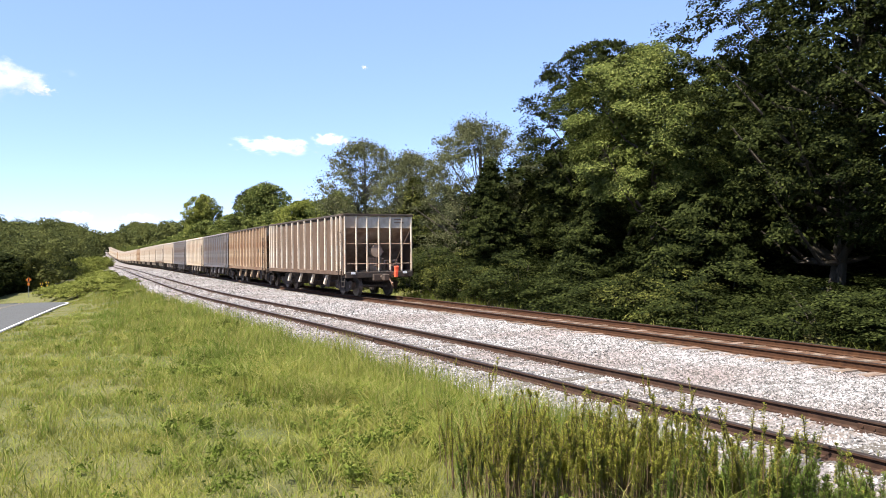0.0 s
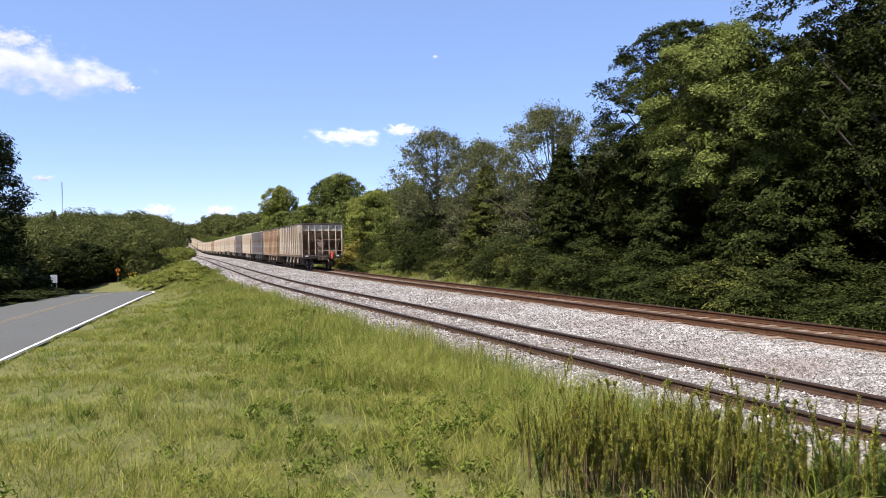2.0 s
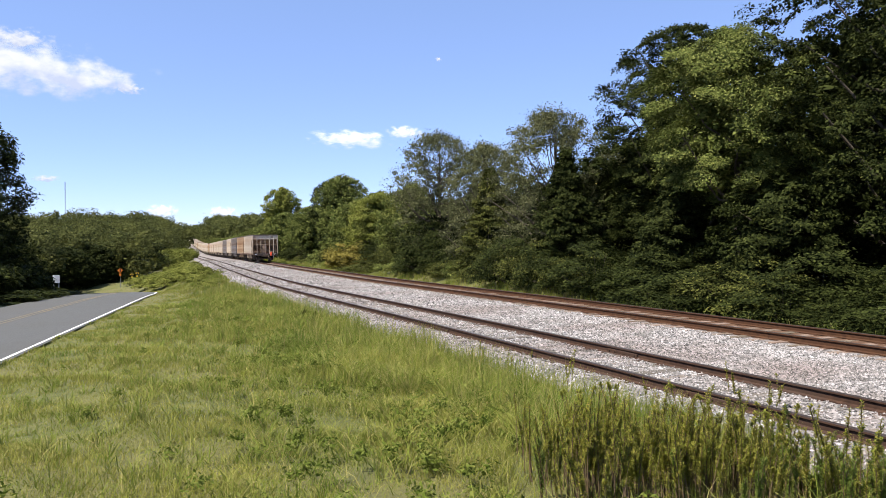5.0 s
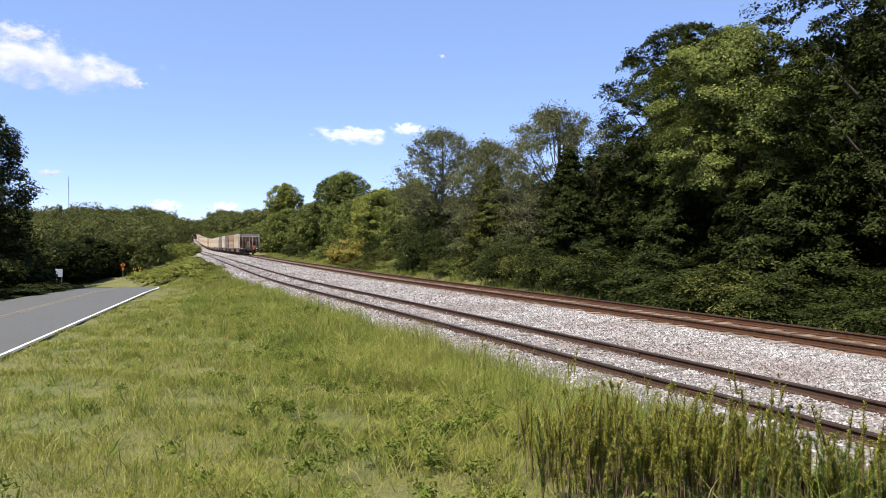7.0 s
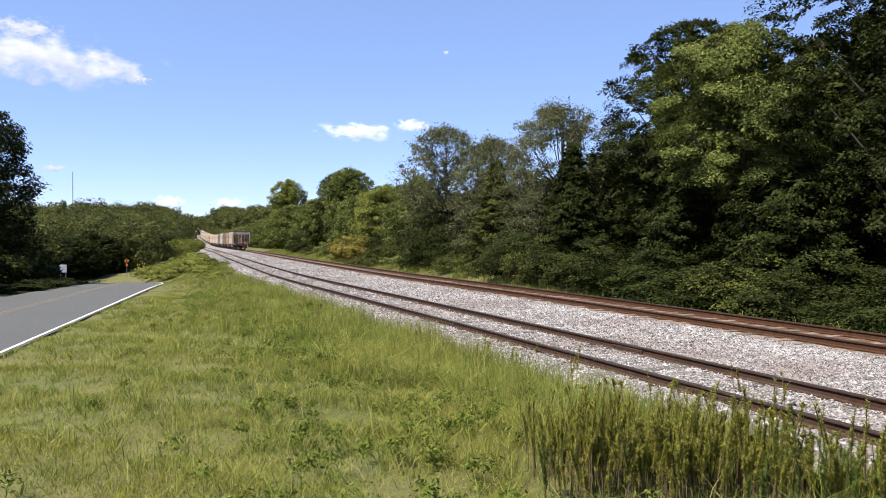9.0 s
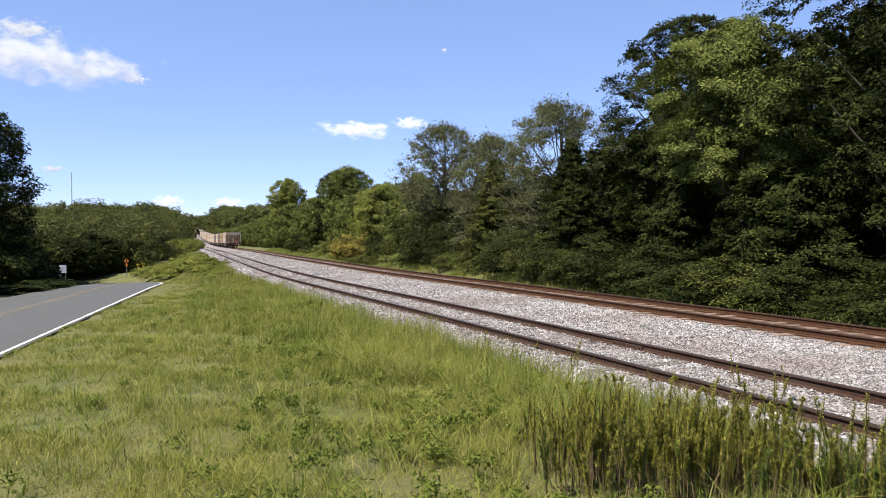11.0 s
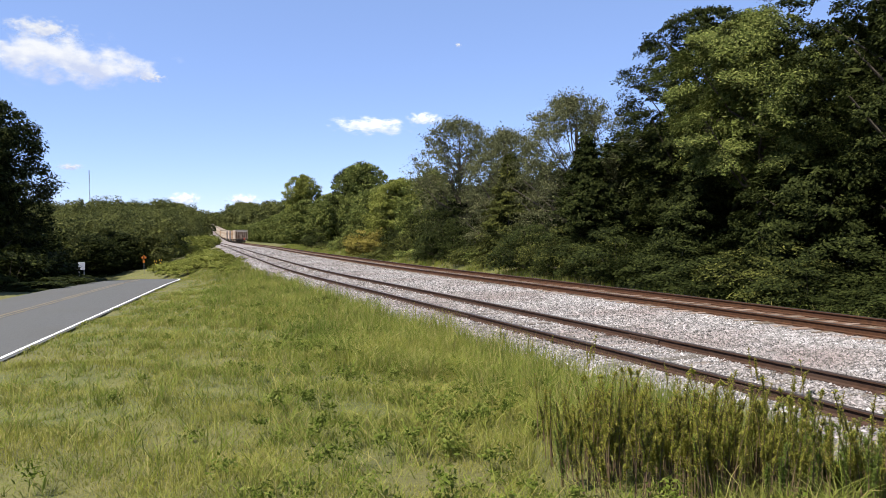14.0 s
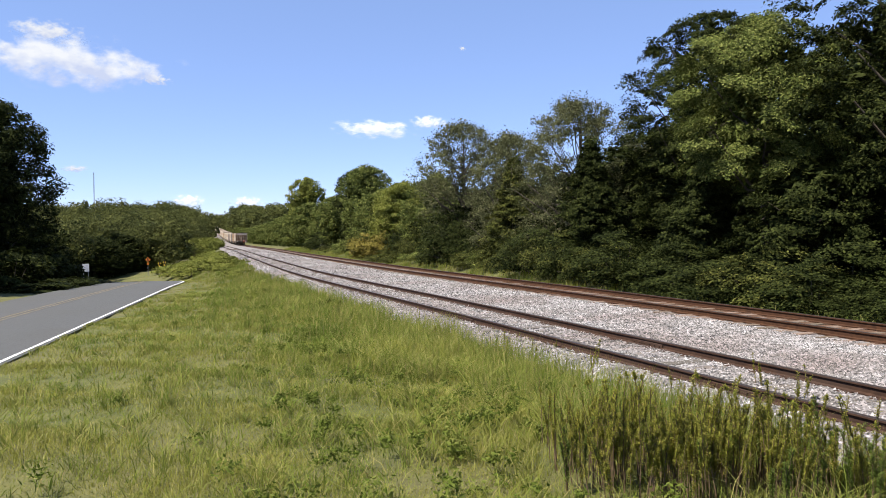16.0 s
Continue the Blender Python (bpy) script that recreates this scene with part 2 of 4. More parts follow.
# ---- plan of the place ----
def smooth(a, b, v):
    u = np.clip((np.asarray(v, dtype=float) - a) / (b - a), 0, 1)
    return u * u * (3 - 2 * u)


YS = np.arange(-60.0, 1500.0, 1.0)
HEAD = 0.0815 * smooth(20, 54, YS)
XM = np.cumsum(HEAD) * 1.0
XM += 14.1 - XM[60]
ZT = np.interp(YS, [-60, 25, 52, 81, 131, 158, 189, 217, 240, 303, 370, 443, 597, 800, 1500],
               [0.0, 0.0, -0.27, -0.6, -1.04, -1.38, -1.75, -2.08, -2.38, -2.85, -2.65, -1.9, 0.1, 3.2, 12])
KER = np.hanning(31)
ZT = np.convolve(np.pad(ZT, 15, mode='edge'), KER / KER.sum(), 'valid')


def xm(y):
    return np.interp(y, YS, XM)


def zt(y):
    return np.interp(y, YS, ZT)


def xs(y):
    """The siding's centre line, which runs into the main track far off."""
    return xm(y) - 5.88 * (1 - smooth(330, 560, y))


def xw(y):
    """The road's edge nearest the tracks."""
    y = np.asarray(y, dtype=float)
    return -4.2 + 0.14 * y - 0.011 * np.clip(y - 50, 0, 60) ** 2 - 1.32 * np.clip(y - 110, 0, None)


def zr(y):
    y = np.asarray(y, dtype=float)
    return 0.2 - 0.026 * np.clip(y, -60, 100) - 0.0009 * np.clip(y - 42, 0, 35) ** 2 - 0.063 * np.clip(y - 77, 0, 20)


ROAD_W = 5.5


def ground(x, y):
    """Height of the open ground."""
    x, y = np.asarray(x, dtype=float), np.asarray(y, dtype=float)
    t = zt(y)
    edge = xs(y) - 1.9                      # where grass meets ballast
    w = xw(y)
    u = np.clip((x - w) / np.maximum(edge - w, 0.5), 0, 1)
    ub = u ** (1 + 2.2 * smooth(45, 80, y))
    mid = zr(y) * (1 - ub) + (t - 0.28) * ub
    mid += 0.50 * np.exp(-(y / 16.0) ** 2) * 4 * u * (1 - u)
    mid += 0.9 * np.exp(-((y - 85) / 28.0) ** 2) * np.clip(4 * u * (1 - u), 0, 1) * smooth(0.25, 0.7, u)
    left = zr(y) - 0.06 + 0.02 * np.clip(w - ROAD_W - x, 0, 40) * smooth(0, 2, w - ROAD_W - x)
    bed = t - 0.42
    right = t - 0.45 + 0.25 * smooth(3, 7, x - xm(y)) - 0.3 * smooth(2.2, 3.2, x - xm(y)) * (1 - smooth(4, 6, x - xm(y))) + 0.03 * np.clip(x - xm(y) - 8, 0, 60)
    z = np.where(x < w, left, np.where(x < edge, mid, np.where(x < xm(y) + 2.0, bed, right)))
    far = smooth(150, 420, y)
    side = smooth(7, 30, np.abs(x - xm(y)))
    hill = np.where(x < xm(y), 6.4, 5.6) * far * side + 0.012 * np.clip(y - 420, 0, 420) * side
    return z + hill


# ---- ground, road, tracks ----
def grid_sheet(name, xsv, ysv, zfun, mats, xfun=None):
    X, Y = np.meshgrid(xsv, ysv)
    if xfun is not None:
        X = xfun(X, Y)
    Z = zfun(X, Y)
    v = np.stack([X.ravel(), Y.ravel(), Z.ravel()], 1)
    ny, nx = X.shape
    i = (np.arange(ny - 1)[:, None] * nx + np.arange(nx - 1)[None, :]).ravel()
    f = np.stack([i, i + 1, i + nx + 1, i + nx], 1)
    return mesh_from(name, v, f, mats, smooth=True)


def spread(lo, hi, fine_lo, fine_hi, step, grow=1.25):
    v = list(np.arange(fine_lo, fine_hi + step, step))
    d, p = step, v[-1]
    while p < hi:
        d *= grow
        p += d
        v.append(p)
    d, p, low = step, fine_lo, []
    while p > lo:
        d *= grow
        p -= d
        low.append(p)
    return np.array(low[::-1] + v)


def wobble(x, y):
    return 0.05 * np.sin(x * 1.7 + 0.6 * np.sin(y * 0.9)) * np.cos(y * 1.3 + x * 0.4) + 0.03 * np.sin(3.1 * x + y * 2.3)


ground_ob = new("ground", grid_sheet("ground", spread(-3000, 3000, -16, 34, 0.5), spread(-600, 4500, -6, 140, 0.7),
                                     lambda x, y: ground(x, y) + wobble(x, y) * ((x > xw(y) + 0.5) & (x < xs(y) - 2.2)), [M_SOIL]))
tagged(ground_ob, "grassy ground falling gently away beside the tracks", "ground", kind="structure")


def ribbon(name, left, right, z, ys, mat, n=3):
    """A strip between two lines along y."""
    ys = np.asarray(ys, dtype=float)
    u = np.linspace(0, 1, n)[None, :]
    X = left(ys)[:, None] * (1 - u) + right(ys)[:, None] * u
    Y = np.repeat(ys[:, None], n, 1)
    Z = z(X, Y, u)
    v = np.stack([X.ravel(), Y.ravel(), Z.ravel()], 1)
    i = (np.arange(len(ys) - 1)[:, None] * n + np.arange(n - 1)[None, :]).ravel()
    return mesh_from(name, v, np.stack([i, i + 1, i + n + 1, i + n], 1), [mat], smooth=True)


ROAD_YS = np.arange(-30, 112, 1.0)
road = new("road", ribbon("road", lambda y: xw(y) - ROAD_W, lambda y: xw(y) + 0.04,
                          lambda X, Y, u: zr(Y) + 0.03 + 0.05 * (1 - (2 * u - 1) ** 2), ROAD_YS, M_ASPHALT, 9))
tagged(road, "grey asphalt country road with worn edges", "road", kind="structure")
for nm, off, wd, mt, lb in (("edge_line", -0.10, 0.08, M_WHITELINE, "white painted edge line"),
                            ("centre_line", -2.62, 0.10, M_YELLOWLINE, "faded yellow centre line"),
                            ("centre_line", -2.84, 0.10, M_YELLOWLINE, "faded yellow centre line")):
    def line_z(X, Y, u, off=off):
        w = (off + ROAD_W) / (ROAD_W + 0.04)
        return zr(Y) + 0.034 + 0.05 * (1 - (2 * w - 1) ** 2) + 0 * X
    ln = part(nm, ribbon(nm, lambda y, off=off, wd=wd: xw(y) + off - wd / 2, lambda y, off=off, wd=wd: xw(y) + off + wd / 2, line_z, ROAD_YS, mt, 2), mt, road, lb)


def bed_profile(X, Y, u):
    """Ballast across both tracks, flush with the tie tops and falling at the shoulders."""
    t = zt(Y) - 0.172
    l, r = xs(Y) - 1.9, xm(Y) + 1.2
    d = np.minimum(X - (l - 0.6), (r + 0.6) - X)
    z = t - 0.30 * (1 - smooth(0, 0.9, d))
    gap = (X > xs(Y) + 1.7) & (X < xm(Y) - 1.7)
    z = z + gap * 0.05 * np.sin((X - xs(Y) - 1.7) / np.maximum(xm(Y) - xs(Y) - 3.4, 0.5) * math.pi)
    z = z + 0.026 * (1 - smooth(1.3, 1.6, np.abs(X - xs(Y))))
    return z


BED_YS = np.concatenate([np.arange(-12, 70, 0.5), np.arange(70, 700, 3.0)])
ballast = new("ballast_bed", ribbon("ballast_bed", lambda y: xs(y) - 2.5, lambda y: xm(y) + 1.8, bed_profile, BED_YS, M_BALLAST, 60))
tagged(ballast, "pale grey crushed stone ballast under both tracks", "ballast", kind="structure")


M_RUSTBED = material("rust_dusted_ballast", (0.054, 0.02592, 0.01296), (0.108, 0.05616, 0.03024), 16, 0.95, 0.9, 14, c3=(0.0936, 0.0504, 0.0288), big=0.7, bump_d=0.05)
tagged(new("rust_dusted_ballast", ribbon("rust_dusted_ballast", lambda y: xm(y) - 0.85, lambda y: xm(y) + 1.1, lambda X, Y, u: zt(Y) - 0.166 + 0 * X, BED_YS, M_RUSTBED, 3)),
       "ballast stained brown by rust between the main rails", "ballast", kind="structure")


def stones():
    """Loose crushed stone over the bed, denser near the open stretch."""
    rng = np.random.default_rng(5)
    base = np.array([(1, 0, 0), (-1, 0, 0), (0, 1, 0), (0, -1, 0), (0, 0, 1), (0, 0, -1)], dtype=float)
    tri = np.array([(0, 2, 4), (2, 1, 4), (1, 3, 4), (3, 0, 4), (2, 0, 5), (1, 2, 5), (3, 1, 5), (0, 3, 5)])
    V, F, k = [], [], 0
    for y0, y1, dens, size in ((3, 12, 620, 0.022), (12, 22, 300, 0.029), (22, 40, 130, 0.037), (40, 70, 34, 0.055), (70, 130, 10, 0.08)):
        n = int((y1 - y0) * 11.2 * dens)
        y = rng.uniform(y0, y1, n)
        x = xs(y) - 2.3 + rng.random(n) * (xm(y) - xs(y) + 1.2)
        keep = (x < 1.9 * y + 2) & ((np.abs(x - xm(y)) > 1.36) | ((x < xm(y) - 0.95) & (rng.random(n) < 0.55))) & ((np.abs(x - xs(y)) > 1.25) | (rng.random(n) < 0.42))
        x, y = x[keep], y[keep]
        n = len(x)
        z = bed_profile(x, y, 0) + size * 0.25
        s = size * rng.uniform(0.6, 1.35, (n, 1, 1))
        q = base[None] * rng.uniform(0.6, 1.2, (n, 6, 1)) + rng.normal(0, 0.22, (n, 6, 3))
        a = rng.uniform(0, 6.283, n)
        c, sn = np.cos(a)[:, None], np.sin(a)[:, None]
        q = np.stack([q[..., 0] * c - q[..., 1] * sn, q[..., 0] * sn + q[..., 1] * c, q[..., 2] * 0.8], -1) * s
        V.append((q + np.stack([x, y, z], 1)[:, None]).reshape(-1, 3))
        F.append((tri[None] + (np.arange(n) * 6)[:, None, None]).reshape(-1, 3) + k)
        k += n * 6
    return mesh_from("ballast_stones", np.concatenate(V), np.concatenate(F), [M_STONE])


tagged(new("ballast_stones", stones()), "loose pale crushed stones lying between the rails", "stones", kind="stuff")

RAIL_POLY = [(-0.068, -0.172), (0.068, -0.172), (0.068, -0.160), (0.012, -0.140), (0.010, -0.045), (0.036, -0.034), (0.036, -0.006), (0.028, 0.0),
             (-0.028, 0.0), (-0.036, -0.006), (-0.036, -0.034), (-0.010, -0.045), (-0.012, -0.140), (-0.068, -0.160)]


def rail_mesh(centre, off, mat, tall):
    ys = np.concatenate([np.arange(-12, 80, 1.0), np.arange(80, 640, 5.0)])
    n = len(RAIL_POLY)
    a = np.array(RAIL_POLY)
    V = np.zeros((len(ys), n, 3))
    V[:, :, 0] = (centre(ys) + off)[:, None] + a[None, :, 0]
    V[:, :, 1] = ys[:, None]
    V[:, :, 2] = zt(ys)[:, None] + a[None, :, 1] * tall
    i, j = np.meshgrid(np.arange(len(ys) - 1), np.arange(n), indexing='ij')
    j2 = (j + 1) % n
    F = np.stack([i * n + j, i * n + j2, (i + 1) * n + j2, (i + 1) * n + j], -1).reshape(-1, 4)
    mi = ((j >= 6) & (j <= 8)).reshape(-1).astype(int)
    return mesh_from("rail", V.reshape(-1, 3), F, [mat, M_RAILTOP], mi)


def slab(sx, sy, sz, mat, seed, name):
    """A slightly irregular bevelled block about its centre; its top at z = 0."""
    rng = random.Random(seed)
    bm = bmesh.new()
    box(bm, -sx / 2, sx / 2, -sy / 2, sy / 2, -sz, 0, 0.012)
    for v in bm.verts:
        v.co += Vector((rng.uniform(-0.02, 0.02), rng.uniform(-0.008, 0.008), rng.uniform(-0.006, 0.006)))
    return bm_mesh(name, bm, mat)


def track(name, centre, mat, tie_mat, label, gap, bars, tall):
    thing = new(name)
    tagged(thing, label, "railway track", kind="structure")
    for off in (-0.7525, 0.7525):
        part("rail", rail_mesh(centre, off, mat, tall), mat, thing)
    ties = [slab(2.6, 0.23, 0.18, tie_mat, s, "tie") for s in range(5)]
    plate = slab(0.36, 0.19, 0.018, mat, 9, "tie_plate")
    rng = random.Random(len(name))
    y = -3.0
    for i in range(290):
        y += gap * rng.uniform(0.92, 1.08)
        ob = part("tie", ties[i % 5], tie_mat, thing)
        cx, cz = float(centre(y)), float(zt(y))
        ob.matrix_basis = pose(cx + rng.uniform(-0.06, 0.06), y, cz - 0.172 * tall + rng.uniform(-0.010, 0.012), 0, 0, rng.uniform(-1.5, 1.5))
        if y < 32:
            for off in (-0.7525, 0.7525):
                pl = part("tie_plate", plate, mat, thing)
                pl.matrix_basis = pose(cx + off, y, cz - 0.172 * tall + 0.004)
    bm = bmesh.new()
    box(bm, -0.014, 0.014, -0.45, 0.45, -0.125, -0.055, 0.006)
    for k in range(6):
        rod(bm, (-0.03, -0.38 + k * 0.152, -0.09), (0.03, -0.38 + k * 0.152, -0.09), 0.018, n=6)
    jb = bm_mesh("joint_bar", bm, mat)
    for y, off in bars:
        o = part("joint_bar", jb, mat, thing)
        o.matrix_basis = pose(float(centre(y)) + off - 0.028, y, float(zt(y)))
    return thing


track("siding_track", xs, M_RAIL, M_TIE, "rusty siding track on grey weathered wooden ties", 0.54,
      [(5.15, 0.7525), (8.0, -0.7525), (11.9, 0.7525), (17.0, -0.7525)], 0.80)
track("main_track", xm, M_RAIL_MAIN, M_TIE_MAIN, "orange-rusted main track on rust-stained wooden ties", 0.52, [], 0.90)


# ---- the train ----
CAR_PITCH, BODY, HALF_W, TOP, SILL = 13.9, 12.7, 1.58, 3.64, 1.12


def car_meshes():
    """Meshes that all hopper cars share; the paint is set per kind."""
    m = {}
    h = BODY / 2
    bm = bmesh.new()                                   # side sheet, with its turned-in foot
    box(bm, -0.03, 0.0, -h, h, SILL, TOP - 0.08)
    m["side_sheet"] = bm
    bm = bmesh.new()
    box(bm, -0.10, 0.0, -0.042, 0.042, SILL + 0.02, TOP - 0.1, 0.012)
    m["rib"] = bm
    bm = bmesh.new()
    box(bm, -0.11, 0.05, -h - 0.03, h + 0.03, TOP - 0.10, TOP, 0.015)
    m["top_rail"] = bm
    bm = bmesh.new()
    box(bm, -0.10, 0.04, -h, h, SILL - 0.16, SILL + 0.02, 0.015)
    m["side_sill"] = bm
    bm = bmesh.new()                                   # upright end panel under the top
    box(bm, -HALF_W, HALF_W, -h, -h + 0.03, TOP - 0.62, TOP - 0.02)
    m["end_panel"] = bm
    bm = bmesh.new()                                   # sloping floor from the end panel to the middle bays
    prism(bm, [(-h + 0.01, TOP - 0.62), (-h + 0.05, TOP - 0.62), (-h + 2.25, SILL), (-h + 2.2, SILL)], 'x', -HALF_W + 0.03, HALF_W - 0.03)
    m["slope_sheet"] = bm
    bm = bmesh.new()
    box(bm, -HALF_W - 0.05, HALF_W + 0.05, -h - 0.06, -h + 0.06, TOP - 0.10, TOP, 0.015)
    m["end_cap"] = bm
    bm = bmesh.new()
    box(bm, -0.028, 0.028, -h - 0.05, -h + 0.04, SILL - 0.1, TOP - 0.08, 0.01)
    m["end_post"] = bm
    bm = bmesh.new()
    box(bm, -HALF_W, HALF_W, -h - 0.12, -h + 0.25, SILL - 0.28, SILL - 0.02, 0.02)
    box(bm, -0.35, 0.35, -h - 0.28, -h + 0.4, SILL - 0.42, SILL - 0.12, 0.02)
    m["end_sill"] = bm
    bm = bmesh.new()
    box(bm, -HALF_W + 0.1, HALF_W - 0.1, -h - 0.02, -h + 0.9, SILL - 0.02, SILL + 0.03)
    m["end_deck"] = bm
    bm = bmesh.new()
    box(bm, -0.17, 0.17, -h - 0.1, h + 0.1, SILL - 0.48, SILL - 0.12, 0.02)
    m["centre_sill"] = bm
    bm = bmesh.new()                                   # one discharge bay
    prism(bm, [(-0.95, SILL + 0.3), (0.95, SILL + 0.3), (0.28, 0.34), (-0.28, 0.34)], 'x', -1.15, 1.15)
    m["hopper_bay"] = bm
    bm = bmesh.new()                                   # bright slanting gate frame beside a bay
    prism(bm, [(-0.45, SILL - 0.20), (-0.30, SILL - 0.20), (0.10, 0.52), (-0.06, 0.46)], 'x', -0.05, 0.05)
    m["gate_arm"] = bm
    bm = bmesh.new()
    rod(bm, (0, -h - 0.32, 0.86), (0, -h - 0.75, 0.86), 0.09, n=8)
    box(bm, -0.13, 0.13, -h - 0.92, -h - 0.66, 0.72, 1.0, 0.03)
    m["coupler"] = bm
    bm = bmesh.new()                                   # brake gear on the end deck
    rod(bm, (-0.1, -h + 0.25, 2.0), (-0.1, -h - 0.02, 2.0), 0.28, n=14)
    box(bm, -0.42, 0.2, -h + 0.12, -h + 0.45, SILL, 1.75, 0.03)
    rod(bm, (-0.1, -h + 0.1, SILL), (-0.1, -h + 0.1, 2.0), 0.04, n=6)
    rod(bm, (0.3, -h + 0.1, SILL), (0.3, -h + 0.1, 1.6), 0.03, n=6)
    rod(bm, (0.9, -h + 0.1, SILL), (0.9, -h + 0.1, 1.6), 0.03, n=6)
    rod(bm, (0.3, -h + 0.1, 1.58), (0.9, -h + 0.1, 1.58), 0.03, n=6)
    for z in (SILL + 0.25, SILL + 0.55, SILL + 0.85, SILL + 1.15):
        rod(bm, (-0.45, -h + 0.02, z), (0.25, -h + 0.02, z), 0.018, n=5)
    rod(bm, (-1.5, -h - 0.1, 1.45), (1.5, -h - 0.1, 1.45), 0.018, n=5)
    rod(bm, (-HALF_W, -h - 0.03, 2.32), (HALF_W, -h - 0.03, 2.32), 0.016, n=5)
    rod(bm, (-0.32, -h + 0.2, SILL), (-0.05, -h + 0.6, 2.3), 0.03, n=5)
    rod(bm, (0.35, -h - 0.2, 0.9), (0.5, -h - 0.42, 0.45), 0.03, n=6)
    rod(bm, (0.5, -h - 0.42, 0.45), (0.4, -h - 0.6, 0.62), 0.03, n=6)
    rod(bm, (0.5, -h + 0.3, 1.25), (1.1, -h + 0.3, 1.25), 0.16, n=10)
    m["brake_gear"] = bm
    bm = bmesh.new()                                   # stirrup step hung under a corner
    for s in (-0.18, 0.18):
        rod(bm, (0, s, 0.45), (0, s, SILL - 0.1), 0.016, n=5)
    rod(bm, (0, -0.18, 0.45), (0, 0.18, 0.45), 0.018, n=5)
    rod(bm, (0, -0.18, 0.68), (0, 0.18, 0.68), 0.016, n=5)
    m["stirrup_step"] = bm
    bm = bmesh.new()                                   # brake rigging under the bays
    rod(bm, (0, -4.4, 0.55), (0, 4.4, 0.55), 0.03, n=6)
    for k in range(4):
        rod(bm, (-1.3, -3.6 + 2.4 * k, 0.62), (1.3, -3.6 + 2.4 * k, 0.62), 0.05, n=6)
    m["brake_rigging"] = bm
    bm = bmesh.new()                                   # ladder of four rungs on a corner
    for k in range(5):
        rod(bm, (0, -0.2, SILL + 0.1 + 0.4 * k), (0, 0.2, SILL + 0.1 + 0.4 * k), 0.016, n=5)
    for s in (-0.2, 0.2):
        rod(bm, (0, s, SILL - 0.45), (0, s, SILL + 1.8), 0.018, n=5)
    m["ladder"] = bm
    bm = bmesh.new()
    prism(bm, [(-1.25, 0.62), (-1.0, 0.30), (-0.72, 0.30), (-0.45, 0.22), (0.45, 0.22), (0.72, 0.30), (1.0, 0.30), (1.25, 0.62), (0.9, 0.70), (0.5, 0.62), (0.3, 0.78), (-0.3, 0.78), (-0.5, 0.62), (-0.9, 0.70)], 'x', -0.07, 0.07)
    for s in (-0.2, 0.0, 0.2):
        rod(bm, (-0.1, s, 0.30), (-0.1, s, 0.64), 0.07, n=8)
    m["side_frame"] = bm
    bm = bmesh.new()
    box(bm, -1.0, 1.0, -0.2, 0.2, 0.42, 0.72, 0.03)
    m["bolster"] = bm
    bm = bmesh.new()                                   # two wheels on an axle, about the axle
    rod(bm, (-1.1, 0, 0), (1.1, 0, 0), 0.075, n=10)
    for s in (-1, 1):
        rod(bm, (s * 0.70, 0, 0), (s * 0.82, 0, 0), 0.455, n=24)
        rod(bm, (s * 0.67, 0, 0), (s * 0.70, 0, 0), 0.482, n=24)
        rod(bm, (s * 0.82, 0, 0), (s * 0.86, 0, 0), 0.13, n=12)
        for k in range(3):
            a = k * 2.094
            rod(bm, (s * 0.82, 0.26 * math.cos(a), 0.26 * math.sin(a)), (s * 0.825, 0.26 * math.cos(a), 0.26 * math.sin(a)), 0.05, n=6)
    m["wheelset"] = bm
    return {k: bm_mesh(k, v, M_UNDER) for k, v in m.items()}


CAR = car_meshes()
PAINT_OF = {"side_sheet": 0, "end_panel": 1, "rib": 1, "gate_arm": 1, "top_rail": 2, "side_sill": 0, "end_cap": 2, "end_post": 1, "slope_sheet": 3}


